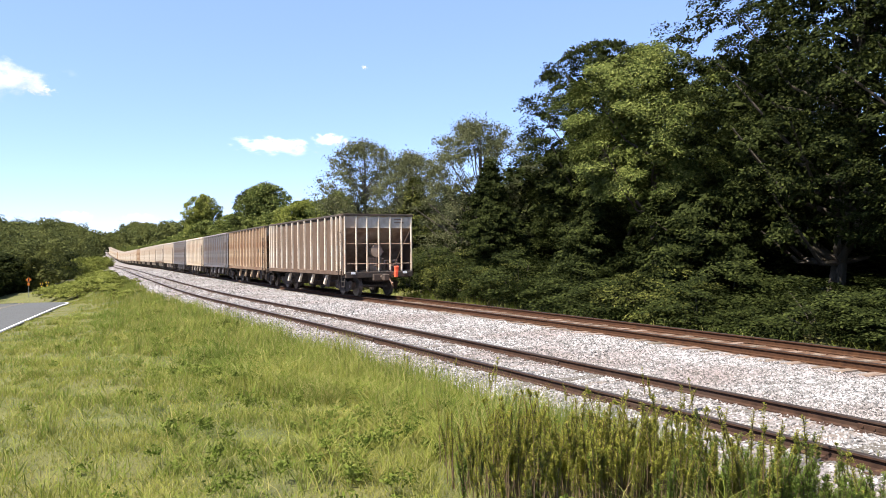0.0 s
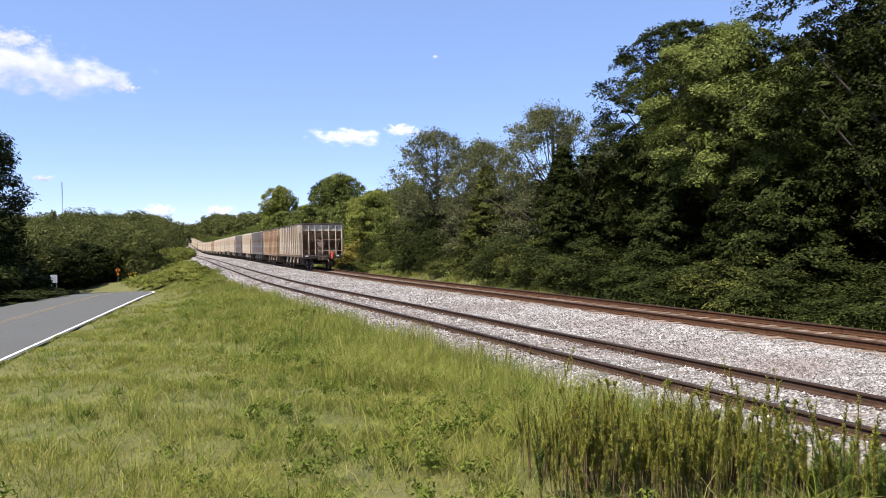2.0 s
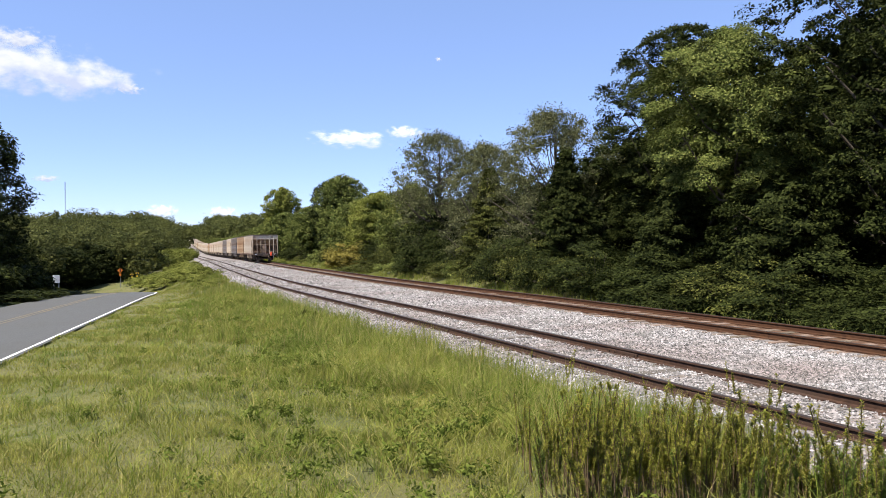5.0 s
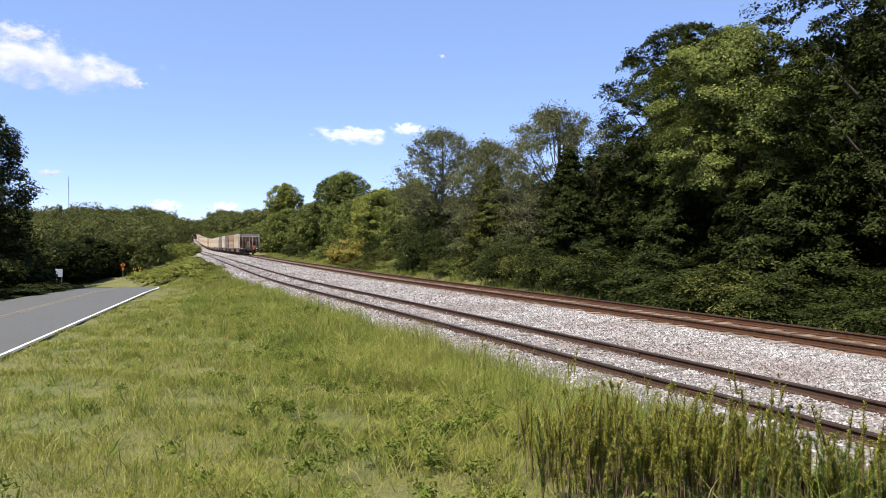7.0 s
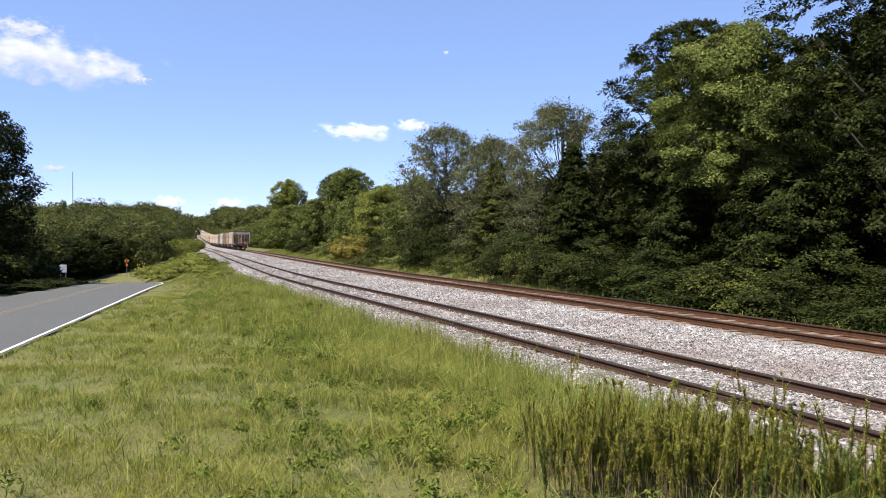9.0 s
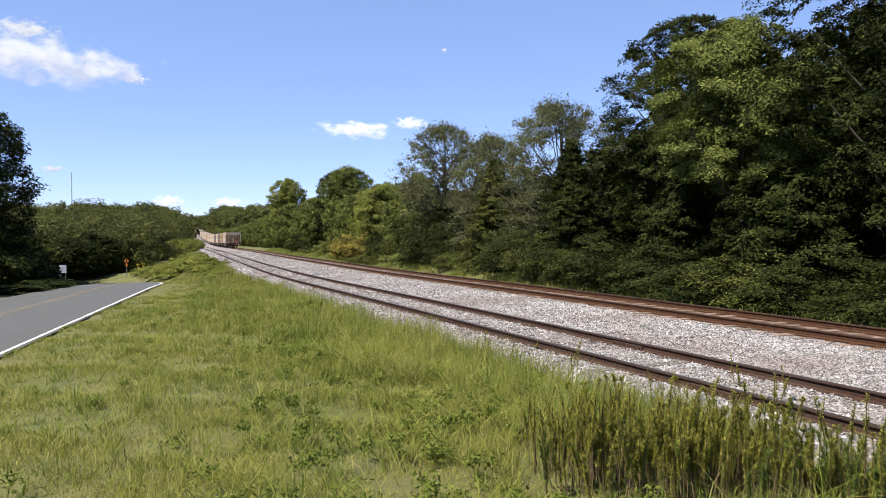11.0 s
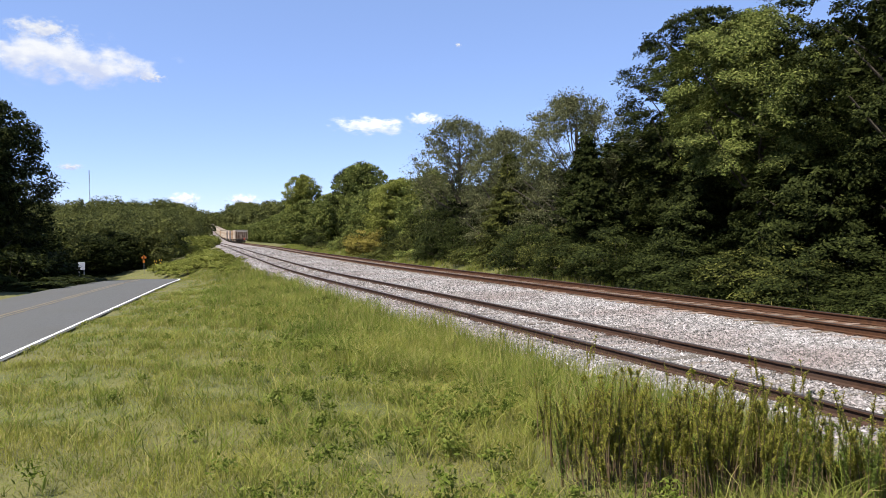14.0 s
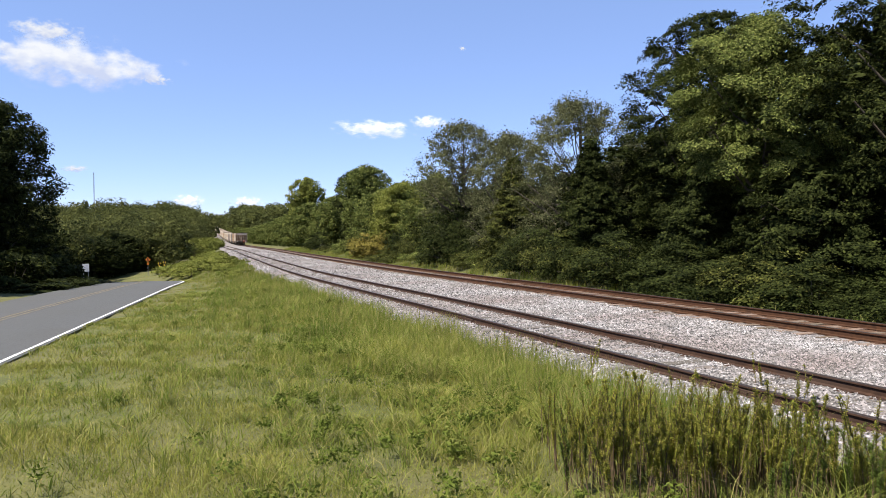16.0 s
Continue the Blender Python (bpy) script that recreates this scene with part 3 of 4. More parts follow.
def hopper_car(label, sheet, rib, trim, slope):
    """One open-top ribbed coal hopper; its rear end looks along -y; the origin lies on the rail tops."""
    car = new("hopper_car")
    tagged(car, label, "railcar", "cars of the coal train")
    paints = {}

    def add(key, m=Matrix(), name=None, parent=car, mat=None, label=""):
        mat = mat or (sheet, rib, trim, slope)[PAINT_OF[key]] if key in PAINT_OF else mat
        if mat:
            if (key, mat.name) not in paints:
                me = CAR[key].copy()
                me.materials[0] = mat
                paints[(key, mat.name)] = me
            me = paints[(key, mat.name)]
        else:
            me = CAR[key]
        ob = part(name or key, me, None, parent, label)
        ob.matrix_basis = m
        return ob
    turn = pose(0, 0, 0, 0, 0, 180)
    ribs = [-6.1, -5.55, -4.9, -3.95, -2.9, -1.8, -0.7, 0.4, 1.5, 2.6, 3.65, 4.65, 5.3, 5.75, 6.15]
    for m in (pose(-HALF_W, 0, 0), turn @ pose(-HALF_W, 0, 0)):
        add("side_sheet", m)
        add("top_rail", m)
        add("side_sill", m)
        for y in ribs:
            add("rib", m @ pose(-0.03, y, 0))
        for k in range(4):
            add("gate_arm", m @ pose(0.08, -3.3 + 2.05 * k, 0))
        add("ladder", m @ pose(-0.12, -6.0, 0))
    for m in (Matrix(), turn):
        for k in ("end_panel", "slope_sheet", "end_cap", "end_sill", "end_deck", "coupler"):
            add(k, m)
        for x in (-HALF_W, -1.05, -0.55, 0.0, 0.55, 1.1, HALF_W):
            add("end_post", m @ pose(x, 0, 0))
        truck = new("truck")
        truck.parent = car
        truck.matrix_basis = m @ pose(0, -4.75, 0)
        add("bolster", parent=truck)
        for x in (-1.02, 1.02):
            add("side_frame", pose(x, 0, 0), parent=truck)
        for y in (-0.86, 0.86):
            add("wheelset", pose(0, y, 0.455), parent=truck, mat=M_WHEEL)
    add("brake_gear", mat=M_SLOPE)
    add("brake_rigging")
    for x in (-HALF_W + 0.02, HALF_W - 0.02):
        for y in (-BODY / 2 + 0.3, BODY / 2 - 0.3):
            add("stirrup_step", pose(x, y, 0))
    add("centre_sill")
    for k in range(3):
        add("hopper_bay", pose(0, -2.6 + 2.6 * k, 0))
    return car


cars = []
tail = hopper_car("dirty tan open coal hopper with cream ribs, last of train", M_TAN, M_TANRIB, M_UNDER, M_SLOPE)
bm = bmesh.new()
box(bm, 0.64, 0.80, -BODY / 2 - 0.32, -BODY / 2 - 0.16, 0.84, 1.12, 0.02)
box(bm, 0.64, 0.84, -BODY / 2 - 0.30, -BODY / 2 - 0.18, 1.10, 1.34, 0.03)
part("end_marker", bm, M_MARKER, tail, "orange-red end-of-train marker box")
for x in (-1.25, 1.2):
    bm = bmesh.new()
    box(bm, x - 0.1, x + 0.1, -BODY / 2 - 0.14, -BODY / 2 - 0.11, 1.0, 1.1)
    part("reflector", bm, M_WHITEPAINT, tail, "small white reflector plate")
for k, wd in enumerate((0.34, 0.46)):
    bm = bmesh.new()
    box(bm, 0.75, 0.75 + wd, -BODY / 2 - 0.006, -BODY / 2, TOP - 0.26 - 0.14 * k, TOP - 0.2 - 0.14 * k)
    part("lettering", bm, M_SLOPE, tail, "small dark reporting marks")
cars.append(tail)
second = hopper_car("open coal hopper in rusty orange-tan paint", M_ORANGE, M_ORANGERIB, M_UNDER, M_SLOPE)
for y in (-4.4, -3.7, 3.3, 4.0):
    bm = bmesh.new()
    box(bm, -HALF_W - 0.036, -HALF_W - 0.03, y - 0.2, y + 0.2, 2.1, 2.26)
    part("lettering", bm, M_BLACK, second, "dark reporting marks")
grey_car = hopper_car("open coal hopper in dark grey paint with lighter ribs", M_GREY, M_GREYRIB, M_GREYRIB, M_SLOPE)
bm = bmesh.new()
box(bm, -HALF_W - 0.036, -HALF_W - 0.03, 4.9, 5.25, 1.7, 2.1)
part("placard", bm, M_WHITEPAINT, grey_car, "small white placard")
cream = hopper_car("open coal hopper in pale cream paint", M_CREAM, M_TANRIB, M_TANRIB, M_SLOPE)
tan2 = hopper_car("open coal hopper in dusty tan paint", M_TAN, M_TANRIB, M_TANRIB, M_SLOPE)
cars += [second, grey_car, cream]
ORDER = "gctcccoctcccctccoccctcccccctcccccc"
KIND = {"g": grey_car, "c": cream, "t": tan2, "o": second}
first_t = True
for ch in ORDER:
    if ch == "t" and first_t:
        cars.append(tan2)
        first_t = False
    else:
        cars.append(copy_thing(KIND[ch], Matrix()))


# ---- trees ----
def tubes(paths, n=6):
    """Tapered tubes along lists of (point, radius)."""
    V, F, k = [], [], 0
    for path in paths:
        pts = [Vector(p) for p, r in path]
        for i, (p, r) in enumerate(path):
            d = (pts[min(i + 1, len(pts) - 1)] - pts[max(i - 1, 0)]).normalized()
            q = d.to_track_quat("Z", "Y")
            for j in range(n):
                a = 2 * math.pi * j / n
                V.append(tuple(pts[i] + q @ Vector((r * math.cos(a), r * math.sin(a), 0))))
            if i:
                for j in range(n):
                    F.append((k + (i - 1) * n + j, k + (i - 1) * n + (j + 1) % n, k + i * n + (j + 1) % n, k + i * n + j))
        k += len(path) * n
    return V, F


def leaf_cloud(rng, centres, radii, per, size, flat=0.75, droop=0.25, shell=0.55, loose=0.55):
    """Folded leaf blades scattered round clump centres."""
    n = len(centres) * per
    c = np.repeat(centres, per, 0)
    r = np.repeat(radii, per)
    d = rng.normal(size=(n, 3))
    d /= np.linalg.norm(d, axis=1, keepdims=True)
    rad = r * (shell + (1 - shell) * rng.random(n)) * rng.uniform(0.75, 1.25, n)
    p = c + d * rad[:, None] * np.array([1, 1, flat])
    out = d * 0.6 + rng.normal(size=(n, 3)) * loose + np.array([0, 0, 0.35])
    out /= np.linalg.norm(out, axis=1, keepdims=True)
    ref = rng.normal(size=(n, 3)) + np.array([0, 0, -droop])
    a = np.cross(out, ref)
    a /= np.linalg.norm(a, axis=1, keepdims=True) + 1e-9
    b = np.cross(out, a)
    s = size * rng.uniform(0.6, 1.4, n)[:, None]
    v = np.stack([p - a * s, p + b * s * 0.42 - out * s * 0.12, p + a * s, p - b * s * 0.42 - out * s * 0.12], 1)
    f = np.arange(n * 4).reshape(n, 4)
    return v.reshape(-1, 3), f


def spray_leaves(rng, base, way, length, per, size, droop=0.35, width=0.5):
    """Leaves in drooping fans, one fan from each base point along its way."""
    n = len(base) * per
    b = np.repeat(base, per, 0)
    o = np.repeat(way, per, 0)
    ln = np.repeat(length, per)
    tilt = np.repeat(rng.normal(0, 0.35, len(base)), per)
    lat = np.stack([-o[:, 1], o[:, 0], tilt], 1)
    up = np.array([0.0, 0.0, 1.0])
    s, t = rng.random(n) ** 0.8, rng.uniform(-1, 1, n)
    fan = width * (0.25 + 0.75 * np.sin(math.pi * np.clip(s * 0.92, 0, 1)))
    p = b + o * (ln * s)[:, None] + lat * (ln * fan * t)[:, None]
    p[:, 2] += ln * (0.28 * s - droop * s * s - 0.18 * np.abs(t) * fan)
    p += rng.normal(0, 1, (n, 3)) * (0.07 * ln)[:, None]
    nrm = up * 0.75 + o * (0.25 + 0.5 * s)[:, None] + rng.normal(0, 0.42, (n, 3))
    nrm /= np.linalg.norm(nrm, axis=1, keepdims=True)
    a = o * 0.7 + lat * np.sign(t)[:, None] * 0.7 + rng.normal(0, 0.4, (n, 3)) - up * 0.25
    a -= nrm * np.sum(a * nrm, axis=1, keepdims=True)
    a /= np.linalg.norm(a, axis=1, keepdims=True) + 1e-9
    c = np.cross(nrm, a)
    sz = size * rng.uniform(0.6, 1.4, n)[:, None]
    v = np.stack([p - a * sz, p + c * sz * 0.5 - nrm * sz * 0.12, p + a * sz, p - c * sz * 0.5 - nrm * sz * 0.12], 1)
    return v.reshape(-1, 3), np.arange(n * 4).reshape(n, 4)


def crown_width(u, top):
    """Half width of a crown, 0 to 1, at the share u of its height; widest at top."""
    if u < top:
        return 0.62 + 0.38 * math.sin(math.pi / 2 * u / max(top, 0.02))
    return max(0.0, 1 - ((u - top) / (1 - top)) ** 2.3) ** 0.6


def tree(seed, height, width, kind, leaves=16000, leaf=0.15, bare=0.15, top=0.5, depth=None, sparse=False, label="", name="tree", cone=False, spray=0.0, droop=0.35, clump=False):
    """A broadleaf tree or cedar: trunk with limbs, and a crown of drooping leaf sprays (sparse: loose tufts) on the limb ends."""
    rng = np.random.default_rng(seed)
    thing = new(name)
    depth = depth or width
    lean = rng.normal(0, 0.03, 2)
    tr = 0.018 * height + 0.04
    paths = [[((lean[0] * h + 0.05 * math.sin(h), lean[1] * h, h), tr * (1 - 0.9 * h / height) + (0.12 * tr if h == 0 else 0)) for h in np.linspace(0, height * 0.9, 8)]]
    long = spray or 0.10 * width + 0.35
    shell = math.pi * width * height * (1 - bare) * 0.8
    n = int(20 + width * height * 0.30) * 6 if sparse else int((1.9 if cone else 1.25) * shell / (long * long * 0.75))
    cen, rad, way, lng = [], [], [], []
    for i in range(n):
        u = rng.random() ** (0.8 if sparse else 0.9)
        h = height * (bare + (0.97 - bare) * u)
        w = (1.03 - u) if cone else crown_width(u, top)
        a = rng.uniform(0, 2 * math.pi)
        lump = 1 + 0.07 * math.sin(3 * a + seed + 4 * u) + 0.07 * math.sin(5 * a + 9 * u + seed)
        deep = rng.uniform(0.05, 1.0) ** 0.5 if sparse else (rng.uniform(0.80, 1.02) if i % 4 else rng.uniform(0.45, 0.8))
        rr = deep * w * lump
        c = np.array([math.cos(a) * rr * width / 2, math.sin(a) * rr * depth / 2, h])
        if sparse:
            cen.append(c)
            rad.append(rng.uniform(0.55, 1.25) * (0.055 * (width + height) * 0.9 + 0.2) * 0.8)
        else:
            b = a + rng.normal(0, 0.45)
            ln = long * rng.uniform(0.6, 1.35) * (0.55 + 0.45 * min(1.0, w + 0.15))
            o = np.array([math.cos(b), math.sin(b), rng.normal(0.0, 0.3)])
            cen.append(c - o * ln * 0.7)
            way.append(o)
            lng.append(ln)
        if i % (4 if sparse else 15) == 0:
            hb = max(height * bare * 0.7, h - rng.uniform(0.12, 0.3) * height)
            r0 = tr * (1 - 0.9 * hb / height) * 0.5
            s = np.array([lean[0] * hb, lean[1] * hb, hb])
            c = c if sparse else c * np.array([0.72, 0.72, 1.0])
            mid = (s * 0.5 + c * 0.5) + np.array([0, 0, -0.04 * height]) + rng.normal(0, 0.12, 3)
            paths.append([(tuple(s), r0), (tuple(mid), r0 * 0.6), (tuple(c), r0 * 0.2 + 0.006)])
    tv, tf = tubes(paths)
    part("trunk", mesh_from("trunk", tv, tf, [M_BARK], smooth=True), M_BARK, thing)
    if sparse:
        v, f = leaf_cloud(rng, np.array(cen), np.array(rad), max(4, leaves // n), leaf, shell=0.02)
    else:
        if clump:
            v, f = leaf_cloud(rng, np.array(cen) + np.array(way) * (np.array(lng) * 0.5)[:, None], np.array(lng) * 0.62, max(12, leaves // n), leaf, shell=0.6, loose=0.3)
        else:
            v, f = spray_leaves(rng, np.array(cen), np.array(way), np.array(lng), max(12, leaves // n), leaf, droop)
        inner = np.array(cen) * np.array([0.52, 0.52, 0.94])
        v2, f2 = leaf_cloud(rng, inner, np.array(lng) * 0.5, max(5, 9000 // n), leaf * 2.4, shell=0.1)
        f = np.concatenate([f, f2 + len(v)])
        v = np.concatenate([v, v2])
    part("crown", mesh_from("crown", v, f, [LEAVES[kind]]), None, thing)
    return tagged(thing, label, "tree", "trees along the tracks")


def put(ob, x, y, turn=0, dz=-0.1):
    ob.matrix_basis = pose(x, y, float(ground(x, y)) + dz, 0, 0, turn)
    return ob


OAK = "tall broadleaf tree with dense dark green crown"
LIGHT = "broadleaf tree with yellow-green drooping leaves"
SPARSE = "thin-crowned grey-green tree with bare twigs"
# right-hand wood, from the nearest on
# "dark" crowns carry the wood's shade in their leaf colour
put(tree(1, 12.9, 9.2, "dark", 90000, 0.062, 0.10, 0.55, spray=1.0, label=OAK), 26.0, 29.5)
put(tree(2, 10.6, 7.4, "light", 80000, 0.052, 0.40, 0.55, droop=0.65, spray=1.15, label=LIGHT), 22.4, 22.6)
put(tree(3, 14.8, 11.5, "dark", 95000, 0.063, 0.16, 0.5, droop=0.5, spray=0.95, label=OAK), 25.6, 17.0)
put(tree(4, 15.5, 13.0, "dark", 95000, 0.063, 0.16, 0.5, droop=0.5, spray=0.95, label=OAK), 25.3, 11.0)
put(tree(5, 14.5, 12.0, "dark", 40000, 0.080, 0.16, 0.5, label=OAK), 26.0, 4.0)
put(tree(6, 9.8, 7.4, "grey", 46000, 0.062, 0.08, 0.5, sparse=True, label=SPARSE), 23.0, 36.5)
put(tree(7, 11.0, 7.8, "grey", 36000, 0.078, 0.12, 0.5, sparse=True, label=SPARSE), 23.6, 54.0)
put(tree(18, 9.0, 6.4, "grey", 30000, 0.075, 0.08, 0.5, sparse=True, label=SPARSE), 23.4, 46.0)
put(tree(8, 7.0, 5.4, "mid", 30000, 0.075, 0.02, 0.4, cone=True, spray=0.9, label="dense dark green cedar at the wood's edge"), 22.0, 42.5)
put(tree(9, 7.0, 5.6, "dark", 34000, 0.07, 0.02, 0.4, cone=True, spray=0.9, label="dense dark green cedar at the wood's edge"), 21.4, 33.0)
# low trees in the darkened leaves, which paint the shade below the overhang
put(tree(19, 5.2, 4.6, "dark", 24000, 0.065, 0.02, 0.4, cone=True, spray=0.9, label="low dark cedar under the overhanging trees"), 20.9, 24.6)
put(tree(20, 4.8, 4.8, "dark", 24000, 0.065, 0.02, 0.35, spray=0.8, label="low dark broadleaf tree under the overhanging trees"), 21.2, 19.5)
put(tree(10, 8.0, 6.5, "light", 23800, 0.105, 0.06, 0.45, clump=True, label="rounded mid-green tree beside the track"), 26.0, 66.0)
put(tree(11, 8.2, 7.5, "vine", 23800, 0.118, 0.06, 0.45, clump=True, label="rounded light green tree beside the track"), 27.0, 78.0)
put(tree(12, 8.0, 8.0, "light", 20400, 0.124, 0.06, 0.45, clump=True, label="rounded mid-green tree beside the track"), 29.0, 92.0)
put(tree(13, 13.0, 9.0, "light", 18700, 0.155, 0.1, 0.6, clump=True, label="tall green tree in the wood"), 33.0, 112.0)
put(tree(14, 13.5, 8.0, "dark", 17000, 0.155, 0.1, 0.6, clump=True, label=OAK), 35.0, 124.0)
put(tree(15, 14.8, 8.0, "vine", 17000, 0.167, 0.25, 0.65, clump=True, label="tall light green tree above the wood"), 33.5, 158.0)
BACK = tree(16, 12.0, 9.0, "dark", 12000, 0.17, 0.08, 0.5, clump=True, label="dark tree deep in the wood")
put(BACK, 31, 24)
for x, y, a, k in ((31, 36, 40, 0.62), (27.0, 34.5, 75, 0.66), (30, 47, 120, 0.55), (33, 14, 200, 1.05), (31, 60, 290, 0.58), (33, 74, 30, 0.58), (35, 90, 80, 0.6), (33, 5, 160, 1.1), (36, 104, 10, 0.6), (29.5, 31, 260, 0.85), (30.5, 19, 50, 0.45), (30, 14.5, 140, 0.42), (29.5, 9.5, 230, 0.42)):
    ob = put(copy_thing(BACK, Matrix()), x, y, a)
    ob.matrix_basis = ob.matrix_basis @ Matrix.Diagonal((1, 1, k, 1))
MIDT = tree(17, 9.5, 9.0, "light", 14000, 0.165, 0.04, 0.45, clump=True, label="rounded green tree beside the tracks")
put(MIDT, 34, 136)
for y, dx, a, k in ((148, 9, 40, 0.95), (160, 8.5, 100, 0.9), (174, 8.5, 170, 0.85), (190, 8.5, 220, 0.8), (206, 8.5, 300, 0.8), (224, 8.5, 10, 0.75), (244, 8.5, 80, 0.75),
                    (264, 8, 150, 0.7), (284, 8, 210, 0.7), (304, 8, 250, 0.7), (326, 8, 290, 0.65), (350, 8, 20, 0.65), (376, 8, 120, 0.65), (404, 8, 200, 0.65), (434, 8, 300, 0.65), (466, 8, 60, 0.65)):
    ob = put(copy_thing(MIDT, Matrix()), float(xm(y)) + dx, y, a)
    ob.matrix_basis = ob.matrix_basis @ Matrix.Diagonal((0.9, 0.9, k, 1))


def bush(seed, height, width, kind, leaves, leaf, label, name="bush"):
    rng = np.random.default_rng(seed)
    thing = new(name)
    n = int(16 + width * 9)
    cen, rad, paths = [], [], []
    for i in range(n):
        a, rr, u = rng.uniform(0, 6.283), rng.random() ** 0.5, rng.random()
        h = height * (0.12 + 0.8 * u * (1 - 0.55 * rr * rr))
        c = np.array([math.cos(a) * rr * width / 2, math.sin(a) * rr * width / 2, h])
        cen.append(c)
        rad.append(rng.uniform(0.2, 0.38) * height ** 0.6)
        if i % 3 == 0:
            paths.append([((c[0] * 0.15, c[1] * 0.15, -0.1), 0.035), (tuple(c * np.array([0.6, 0.6, 0.6])), 0.02), (tuple(c), 0.006)])
    tv, tf = tubes(paths, 5)
    part("stem", mesh_from("stem", tv, tf, [M_BARK]), None, thing)
    cen = np.array(cen)
    way = cen * np.array([1, 1, 0]) + rng.normal(0, 0.25 * width / 2, (n, 3)) * np.array([1, 1, 0])
    way /= np.linalg.norm(way, axis=1, keepdims=True) + 1e-6
    ln = np.array(rad) * 2.1
    v, f = spray_leaves(rng, cen - way * (ln * 0.4)[:, None], way, ln, max(6, leaves // n), leaf, 0.4, 0.6)
    part("foliage", mesh_from("foliage", v, f, [LEAVES[kind]]), None, thing)
    return tagged(thing, label, "bush", "bushes along the wood's edge")


BUSHES = [bush(31, 2.6, 3.4, "mid", 9000, 0.055, "leafy green bush at the wood's edge"),
          bush(32, 3.4, 3.8, "dark", 10500, 0.06, "green bush under the trees, leaves coloured dark for shade"),
          bush(33, 1.8, 2.8, "light", 4800, 0.070, "light green bush beside the track"),
          bush(34, 2.9, 3.2, "olive", 4000, 0.101, "yellowing olive bush beside the track")]
rngb = random.Random(8)
placed = [False] * 4
spots = []
y = 4.0
while y < 70:
    near = 4.7 + 1.7 * float(smooth(26, 42, y))
    # bushes nearer than y = 32 mostly get leaves with shade in their colour
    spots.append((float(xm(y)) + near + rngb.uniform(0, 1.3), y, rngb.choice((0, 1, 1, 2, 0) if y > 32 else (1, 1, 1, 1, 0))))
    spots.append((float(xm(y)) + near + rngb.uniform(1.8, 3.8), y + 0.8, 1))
    y += rngb.uniform(1.3, 2.3)
spots += [(float(xm(75)) + 5.2, 75, 3), (float(xm(78)) + 6, 78, 3), (float(xm(66)) + 4.6, 66, 0), (float(xm(87)) + 6.5, 87, 0), (float(xm(96)) + 6, 96, 2),
          (float(xm(106)) + 6, 106, 0), (float(xm(118)) + 6, 118, 1)]
for x, y, k in spots:
    ob = BUSHES[k] if not placed[k] else copy_thing(BUSHES[k], Matrix())
    placed[k] = True
    put(ob, x, y, rngb.uniform(0, 360))
    k1 = rngb.uniform(0.75, 1.15)
    ob.matrix_basis = ob.matrix_basis @ Matrix.Diagonal((k1, k1, k1 * (rngb.choice((0.55, 0.8, 1.0, 1.3)) if y > 30 else rngb.choice((0.45, 0.6, 0.75)) if y > 17 else rngb.choice((0.3, 0.42, 0.55))), 1))

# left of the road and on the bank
# black shade beside the road is painted by the dark leaf colour
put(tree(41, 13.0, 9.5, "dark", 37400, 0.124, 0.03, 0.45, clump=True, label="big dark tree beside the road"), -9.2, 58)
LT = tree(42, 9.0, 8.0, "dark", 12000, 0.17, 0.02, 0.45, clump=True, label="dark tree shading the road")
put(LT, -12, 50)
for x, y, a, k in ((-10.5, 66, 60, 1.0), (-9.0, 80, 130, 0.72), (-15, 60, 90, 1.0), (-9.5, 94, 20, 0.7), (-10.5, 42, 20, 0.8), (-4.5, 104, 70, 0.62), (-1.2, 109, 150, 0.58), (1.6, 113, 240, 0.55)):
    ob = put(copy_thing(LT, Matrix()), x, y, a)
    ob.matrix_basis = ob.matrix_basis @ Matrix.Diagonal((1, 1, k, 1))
HEDGE = bush(52, 2.6, 3.6, "dark", 4000, 0.124, "bush beside the road, leaves coloured dark for shade")
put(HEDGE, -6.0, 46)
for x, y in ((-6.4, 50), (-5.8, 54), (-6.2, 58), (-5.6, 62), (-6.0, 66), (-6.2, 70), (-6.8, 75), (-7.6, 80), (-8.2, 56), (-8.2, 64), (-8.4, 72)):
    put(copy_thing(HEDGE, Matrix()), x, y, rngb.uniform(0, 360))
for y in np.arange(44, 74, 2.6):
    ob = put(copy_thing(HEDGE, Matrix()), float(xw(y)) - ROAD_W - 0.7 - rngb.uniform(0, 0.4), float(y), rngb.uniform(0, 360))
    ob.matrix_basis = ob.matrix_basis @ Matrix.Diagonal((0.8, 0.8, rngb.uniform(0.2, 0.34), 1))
BANK = bush(51, 1.0, 3.6, "vine", 4500, 0.075, "green bush on the bank beside the tracks")
put(BANK, 7.0, 78)
for x, y, k in ((4.9, 21.0, 0.34), (4.2, 27.5, 0.3), (5.2, 33.0, 0.42), (5.6, 45.0, 0.5), (6.2, 57.0, 0.6), (6.7, 63.0, 0.7)):
    ob = put(copy_thing(BANK, Matrix()), x, y, rngb.uniform(0, 360))
    ob.matrix_basis = ob.matrix_basis @ Matrix.Diagonal((k, k, 0.55, 1))
THICKET = bush(53, 3.2, 5.0, "vine", 9000, 0.11, "green thicket on the bank above the road")
put(THICKET, 8.5, 125)
